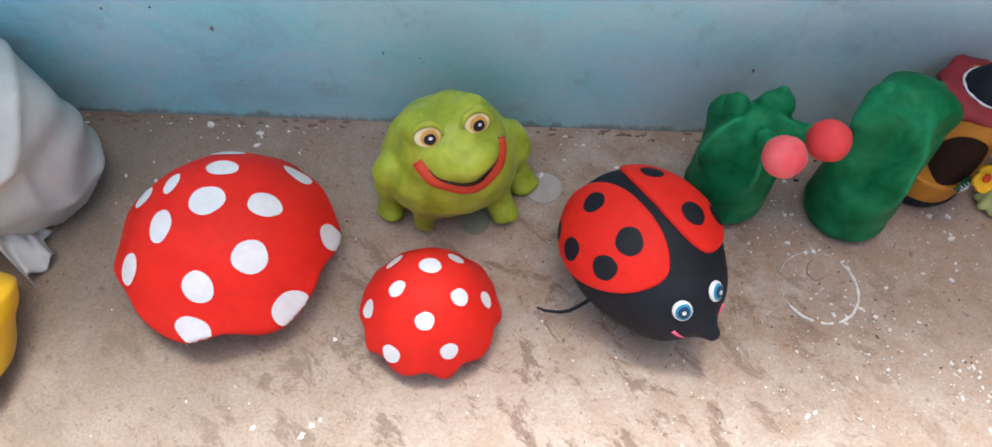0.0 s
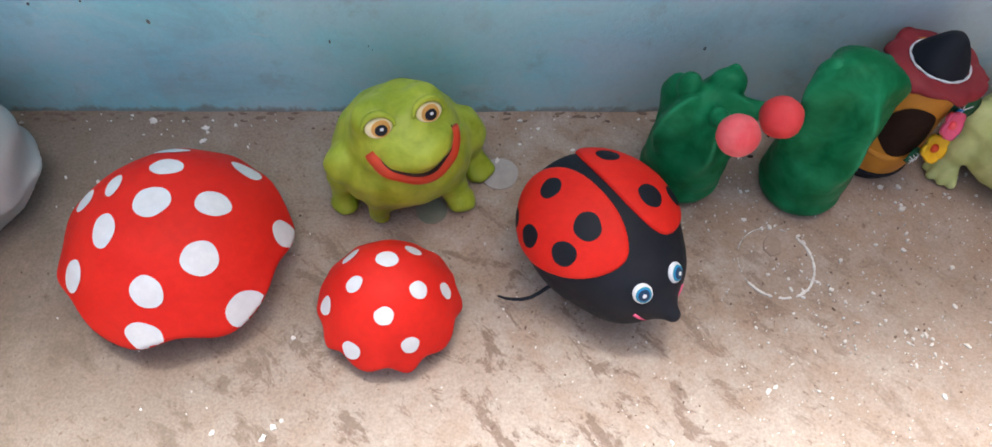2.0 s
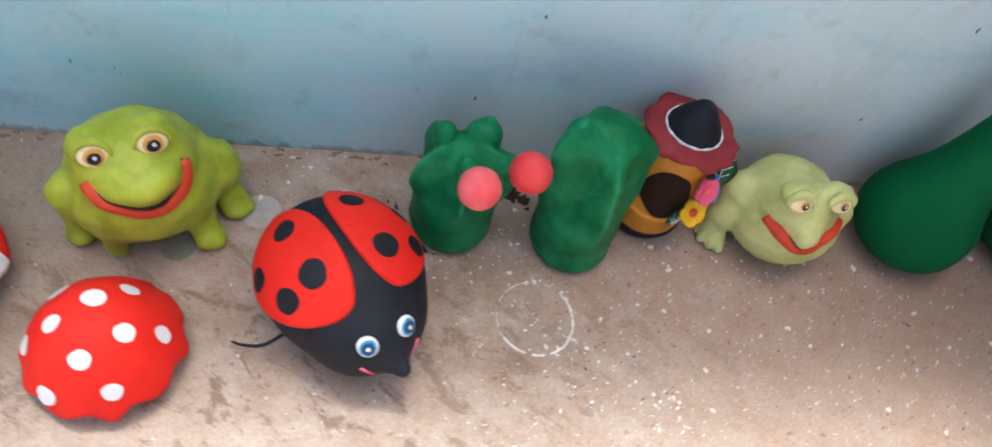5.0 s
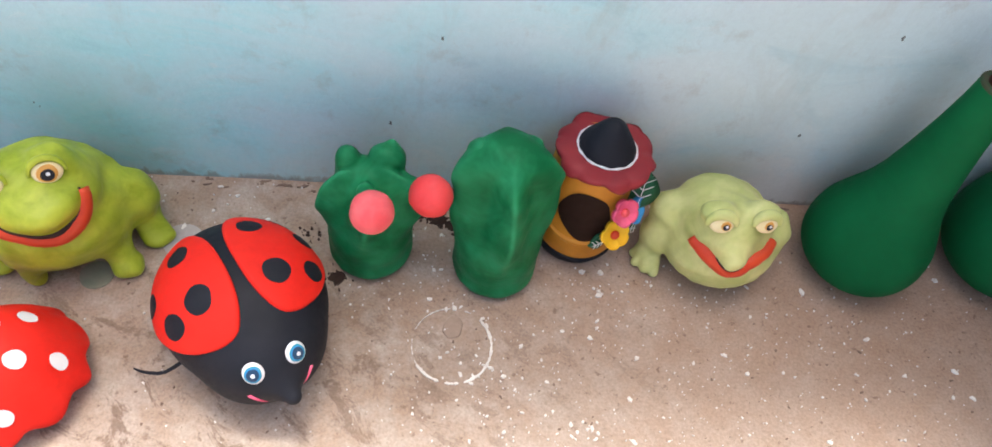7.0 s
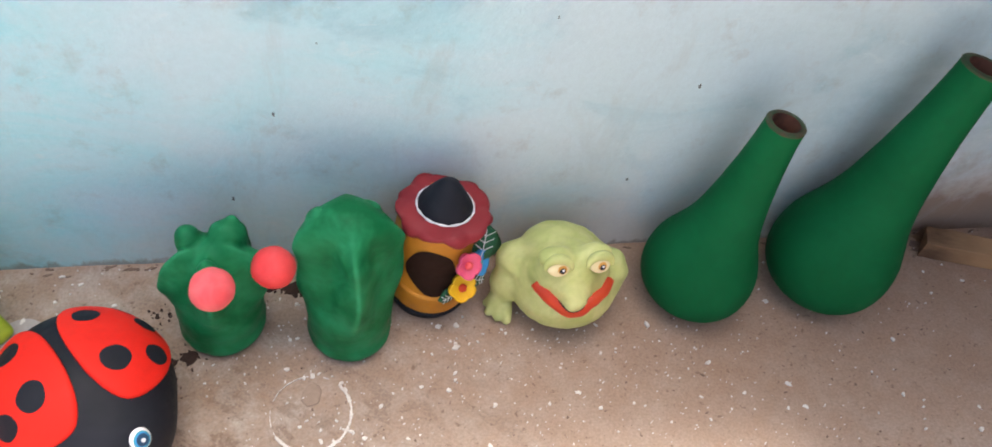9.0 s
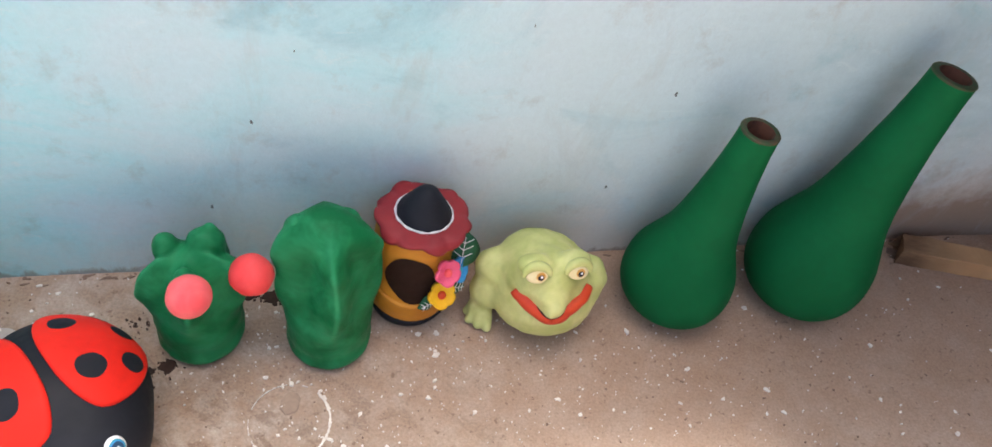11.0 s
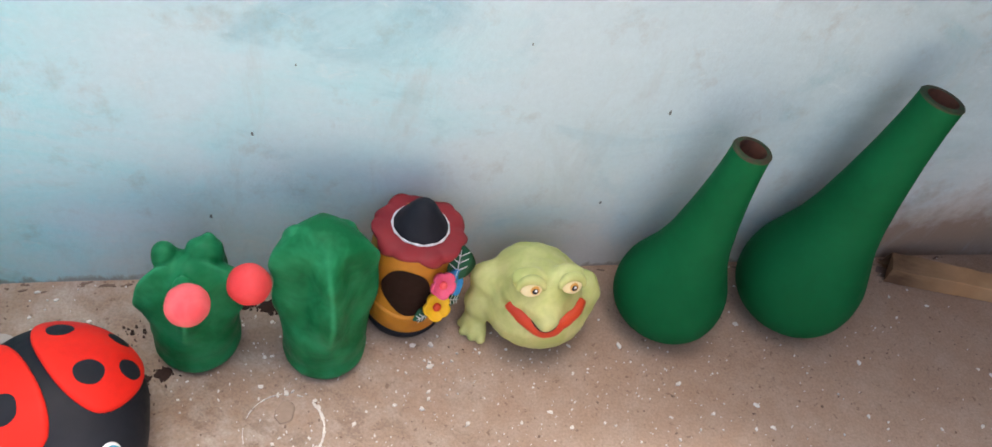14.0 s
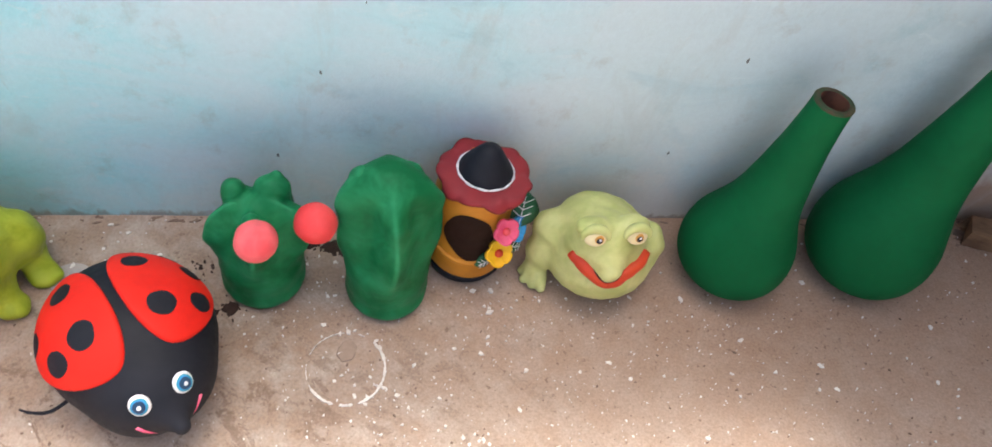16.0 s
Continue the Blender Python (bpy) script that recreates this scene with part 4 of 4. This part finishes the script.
bag(pose(-0.70, 0.60, 0), (0.155, 0.135, 0.12), BAG_YELLOW, "crumpled yellow plastic bag lying on the floor", 2.2, (0.06, -0.08, 0.04))


def timber():
    """A sawn batten, its near end split and darkened by painted-in shade."""
    rows = []
    for i in range(33):
        t = i / 32
        w, h = 0.024 + 0.0012 * math.sin(5 * t + 1), 0.040 + 0.001 * math.sin(7 * t)
        start = 0.010 * noise.noise((t * 9, 2, 0)) * (i == 0)
        rows.append([Vector((0.335 * t + start + 0.012 * (i == 0) * (k % 3), y * w, z * h)) + Vector((0, 0.0012, 0.0012)) * noise.noise((t * 14, k * 3.1, 5.0))
                     for k, (y, z) in enumerate(((-1, 0.04), (-0.94, 0.0), (0.94, 0.0), (1, 0.04), (1, 0.95), (0.94, 1), (-0.94, 1), (-1, 0.95)))])
    v, f = sheet(rows)
    g = Geo().add(v, f + [tuple(range(8))[::-1], tuple(len(v) - 8 + j for j in range(8))])
    return tagged(g.build("wood_batten", [TIMBER], at=pose(1.778, 0.990, 0, rz=-16), smooth=False), "rough sawn wooden batten lying on the floor", "batten")


timber()


# ---------------------------------------------------------------- marks on the floor
def splash(g, x, y, r, rng, z=0.0012, n=11, stretch=1.0, turn=0.0, ragged=0.45):
    ring, low = [], []
    for j in range(n):
        t = 2 * math.pi * j / n
        q = r * rng.uniform(1 - ragged, 1.12)
        a, b = q * math.cos(t) * stretch, q * math.sin(t)
        px, py = x + a * math.cos(turn) - b * math.sin(turn), y + a * math.sin(turn) + b * math.cos(turn)
        ring.append((x + (px - x) * 0.9, y + (py - y) * 0.9, z))
        low.append((px, py, -0.002))
    v = [(x, y, z + 0.0002)] + ring + low
    f = [(0, 1 + j, 1 + (j + 1) % n) for j in range(n)] + [(1 + j, 1 + n + j, 1 + n + (j + 1) % n, 1 + (j + 1) % n) for j in range(n)]
    g.add(v, f)


def floor_marks():
    rng = random.Random(4)
    g = Geo()
    for x, y, r in ((0.67, 0.694, 0.006), (0.85, 0.601, 0.005), (0.824, 0.834, 0.007), (0.802, 0.76, 0.006), (1.389, 0.677, 0.007), (1.008, 0.737, 0.005), (1.29, 0.711, 0.005), (1.402, 0.885, 0.008),
                    (0.80, 0.875, 0.008), (0.83, 0.875, 0.007), (-0.378, 1.01, 0.008), (-0.293, 0.996, 0.009), (-0.293, 0.97, 0.006), (-0.138, 0.509, 0.007), (-0.15, 0.495, 0.006), (-0.128, 0.517, 0.004), (0.597, 0.803, 0.006), (0.585, 0.800, 0.004), (0.607, 0.805, 0.003), (0.640, 0.786, 0.005), (0.646, 0.775, 0.004), (0.175, 0.93, 0.006), (0.30, 0.95, 0.005), (0.95, 0.54, 0.005), (0.96, 0.53, 0.006), (0.945, 0.525, 0.004)):
        splash(g, x, y, r * 0.72, rng, n=13, stretch=rng.uniform(1, 1.8), turn=rng.uniform(0, 3))
    for _ in range(540):
        x, y = rng.uniform(-0.5, 1.9), rng.uniform(0.45, 1.0)
        if rng.random() < (0.25 if x < 0.45 else 0.9):
            splash(g, x, y, 0.0008 + 0.0044 * rng.random() ** 4, rng, n=7, stretch=rng.uniform(1, 1.7), turn=rng.uniform(0, 3))
    for _ in range(620):
        x, y = rng.gauss(0.85, 0.36), rng.uniform(0.44, 0.86)
        splash(g, x, y, 0.0005 + 0.0011 * rng.random() ** 2, rng, n=6, stretch=rng.uniform(1, 2.2), turn=rng.uniform(0, 3))
    for cx, cy, spread, count in ((0.79, 0.60, 0.022, 34), (0.60, 0.70, 0.03, 16), (0.55, 0.905, 0.035, 26), (0.70, 0.70, 0.05, 30), (0.82, 0.86, 0.04, 14), (0.96, 0.84, 0.05, 20), (1.2, 0.74, 0.09, 26), (0.66, 0.62, 0.06, 22), (-0.36, 0.97, 0.09, 22)):
        for _ in range(count):
            splash(g, cx + rng.gauss(0, spread), min(cy + rng.gauss(0, spread), 1.01), 0.0008 + 0.0028 * rng.random() ** 2, rng, n=8, stretch=rng.uniform(1, 2), turn=rng.uniform(0, 3))
    tagged(g.build("paint_specks", [CHALK], smooth=False), "scattered white paint specks dried on the concrete", "paint specks", kind="stuff")

    grit = Geo()
    for _ in range(700):
        x, y = rng.uniform(-0.6, 1.9), rng.uniform(0.42, 1.0)
        splash(grit, x, y, 0.0005 + 0.0016 * rng.random() ** 3, rng, z=0.0010, n=6, stretch=rng.uniform(1, 2.4), turn=rng.uniform(0, 3))
    tagged(grit.build("floor_grit", [GRIME], smooth=False), "fine dark grit scattered over the concrete", "grit", kind="stuff")

    def mark(name, mat, spots, label, category):
        m = Geo()
        for x, y, r, s, t in spots:
            splash(m, x, y, r, rng, n=22, z=0.0008, stretch=s, turn=t, ragged=0.12 if mat is SMUDGE else 0.4)
        tagged(m.build(name, [mat], smooth=False), label, category, kind="structure")

    mark("dark_spill", SOOT, [(0.569, 0.964, 0.018, 1.1, 0), (0.59, 0.955, 0.012, 1, 0)], "dark brown spill dried on the concrete", "stain")
    mark("dark_spill", SOOT, [(0.536, 0.972, 0.013, 1.2, 0)], "small dark brown spill dried on the concrete", "stain")
    mark("dark_spill", SOOT, [(0.418, 0.848, 0.014, 1.0, 0), (0.395, 0.842, 0.008, 1, 0)], "dark brown spill dried on the concrete", "stain")

    soot = Geo()
    for cx, cy, sx, sy, count in ((0.362, 0.925, 0.018, 0.010, 26), (0.412, 0.852, 0.016, 0.014, 16), (0.575, 0.962, 0.026, 0.012, 26)):
        for _ in range(count):
            splash(soot, rng.gauss(cx, sx), rng.gauss(cy, sy), 0.0007 + 0.0026 * rng.random() ** 2, rng, z=0.0010, n=7, stretch=rng.uniform(1, 2), turn=rng.uniform(0, 3))
    tagged(soot.build("soot_crumbs", [SOOT], smooth=False), "dark brown crumbs scattered round the dried spills", "crumbs", kind="stuff")

    def round_stain(name, mat, x, y, r, label):
        n = 40
        m = Geo()
        rim = [(x + r * (1 + 0.03 * math.sin(3 * t)) * math.cos(t), y + r * (1 + 0.03 * math.sin(2 * t + 1)) * math.sin(t)) for t in [2 * math.pi * j / n for j in range(n)]]
        m.add([(x, y, 0.0012)] + [(a, b, 0.0010) for a, b in rim] + [(a, b, -0.002) for a, b in rim],
              [(0, 1 + j, 1 + (j + 1) % n) for j in range(n)] + [(1 + j, 1 + n + j, 1 + n + (j + 1) % n, 1 + (j + 1) % n) for j in range(n)])
        tagged(m.build(name, [mat], smooth=False), label, "stain", kind="structure")

    # dark patches for both the dirt and the shade beside the batten
    mark("dirt_and_shade", GRIME, [(1.80, 0.985, 0.020, 1.8, -0.3), (1.90, 0.995, 0.02, 2.6, -0.1)], "dark brown dirt and painted-in shade on the concrete beside the batten", "dirt")
    mark("grey_smudge", SMUDGE, [(0.595, 0.770, 0.015, 1.3, 1.2)], "small grey smudge inside the paint ring", "stain")
    round_stain("pale_ring_stain", STAIN_WHITE, 0.178, 0.905, 0.030, "round pale grey stain on the concrete")
    round_stain("green_ring_stain", STAIN_GREEN, 0.070, 0.838, 0.024, "round dull green stain on the concrete")

    # ring left by a wet paint tin, broken and uneven
    ring = Geo()
    for j in range(150):
        t = 2 * math.pi * j / 150
        k = noise.noise((math.cos(t) * 2.2, math.sin(t) * 2.2, 5.0))
        strong = 0.35 + 0.65 * (math.cos(t + 0.9) > -0.1)
        if k + 0.35 * strong < 0.02 or 1.25 < t < 1.6:
            continue
        r = 0.0605 * (1 + 0.02 * noise.noise((t, 3, 1)))
        splash(ring, 0.594 + r * 0.97 * math.cos(t), 0.741 + r * math.sin(t), (0.0012 + 0.0022 * rng.random()) * strong, rng, n=7, stretch=1.6, turn=t + 1.57)
    tagged(ring.build("paint_ring", [CHALK], smooth=False), "broken white ring left by a paint tin on the concrete", "paint ring", kind="structure")


floor_marks()


def wall_foot():
    rng = random.Random(21)
    crumbs, grime = Geo(), Geo()
    for _ in range(170):
        x = rng.uniform(-0.75, 2.0)
        splash(grime, x, BACK - 0.004 - 0.018 * rng.random() ** 2, rng.uniform(0.0010, 0.0036), rng, z=0.0004, n=9, stretch=rng.uniform(1.5, 4.0), turn=rng.uniform(-0.3, 0.3))
    for _ in range(90):
        x = rng.uniform(-0.75, 2.0)
        splash(crumbs, x, BACK - 0.006 - 0.05 * rng.random() ** 2, 0.0009 + 0.003 * rng.random() ** 2, rng, z=0.0014, n=8, stretch=rng.uniform(1.0, 2.0), turn=rng.uniform(-0.5, 0.5))
    tagged(grime.build("wall_foot_grime", [GRIME], smooth=False), "dark brown grime along the foot of the wall", "grime", kind="stuff")
    tagged(crumbs.build("plaster_crumbs", [CHALK], smooth=False), "pale plaster crumbs along the foot of the wall", "crumbs", kind="stuff")


wall_foot()


def wall_marks():
    rng = random.Random(9)
    g = Geo()
    for x, z, r in ((-0.323, 0.201, 0.006), (-0.076, 0.163, 0.004), (0.489, 0.155, 0.006), (0.559, 0.328, 0.005), (1.177, 0.382, 0.0055), (1.122, 0.177, 0.005), (-0.02, 0.155, 0.002), (-0.015, 0.147, 0.0015), (-0.47, 0.235, 0.004), (-0.40, 0.24, 0.003), (0.62, 0.45, 0.002), (0.93, 0.50, 0.0025)):
        n = 8
        ring = [(x + r * rng.uniform(0.2, 0.6) * math.cos(2 * math.pi * j / n), wall_y(x, z) - 0.0008, z + r * rng.uniform(0.5, 1.1) * math.sin(2 * math.pi * j / n)) for j in range(n)]
        g.add(ring + [(a, BACK + 0.004, c) for a, _, c in ring], [tuple(range(n))] + [(j, (j + 1) % n, n + (j + 1) % n, n + j) for j in range(n)])
    tagged(g.build("wall_scuffs", [SCUFF], smooth=False), "small dark chips and scuffs in the blue paint", "scuffs", kind="stuff")


wall_marks()
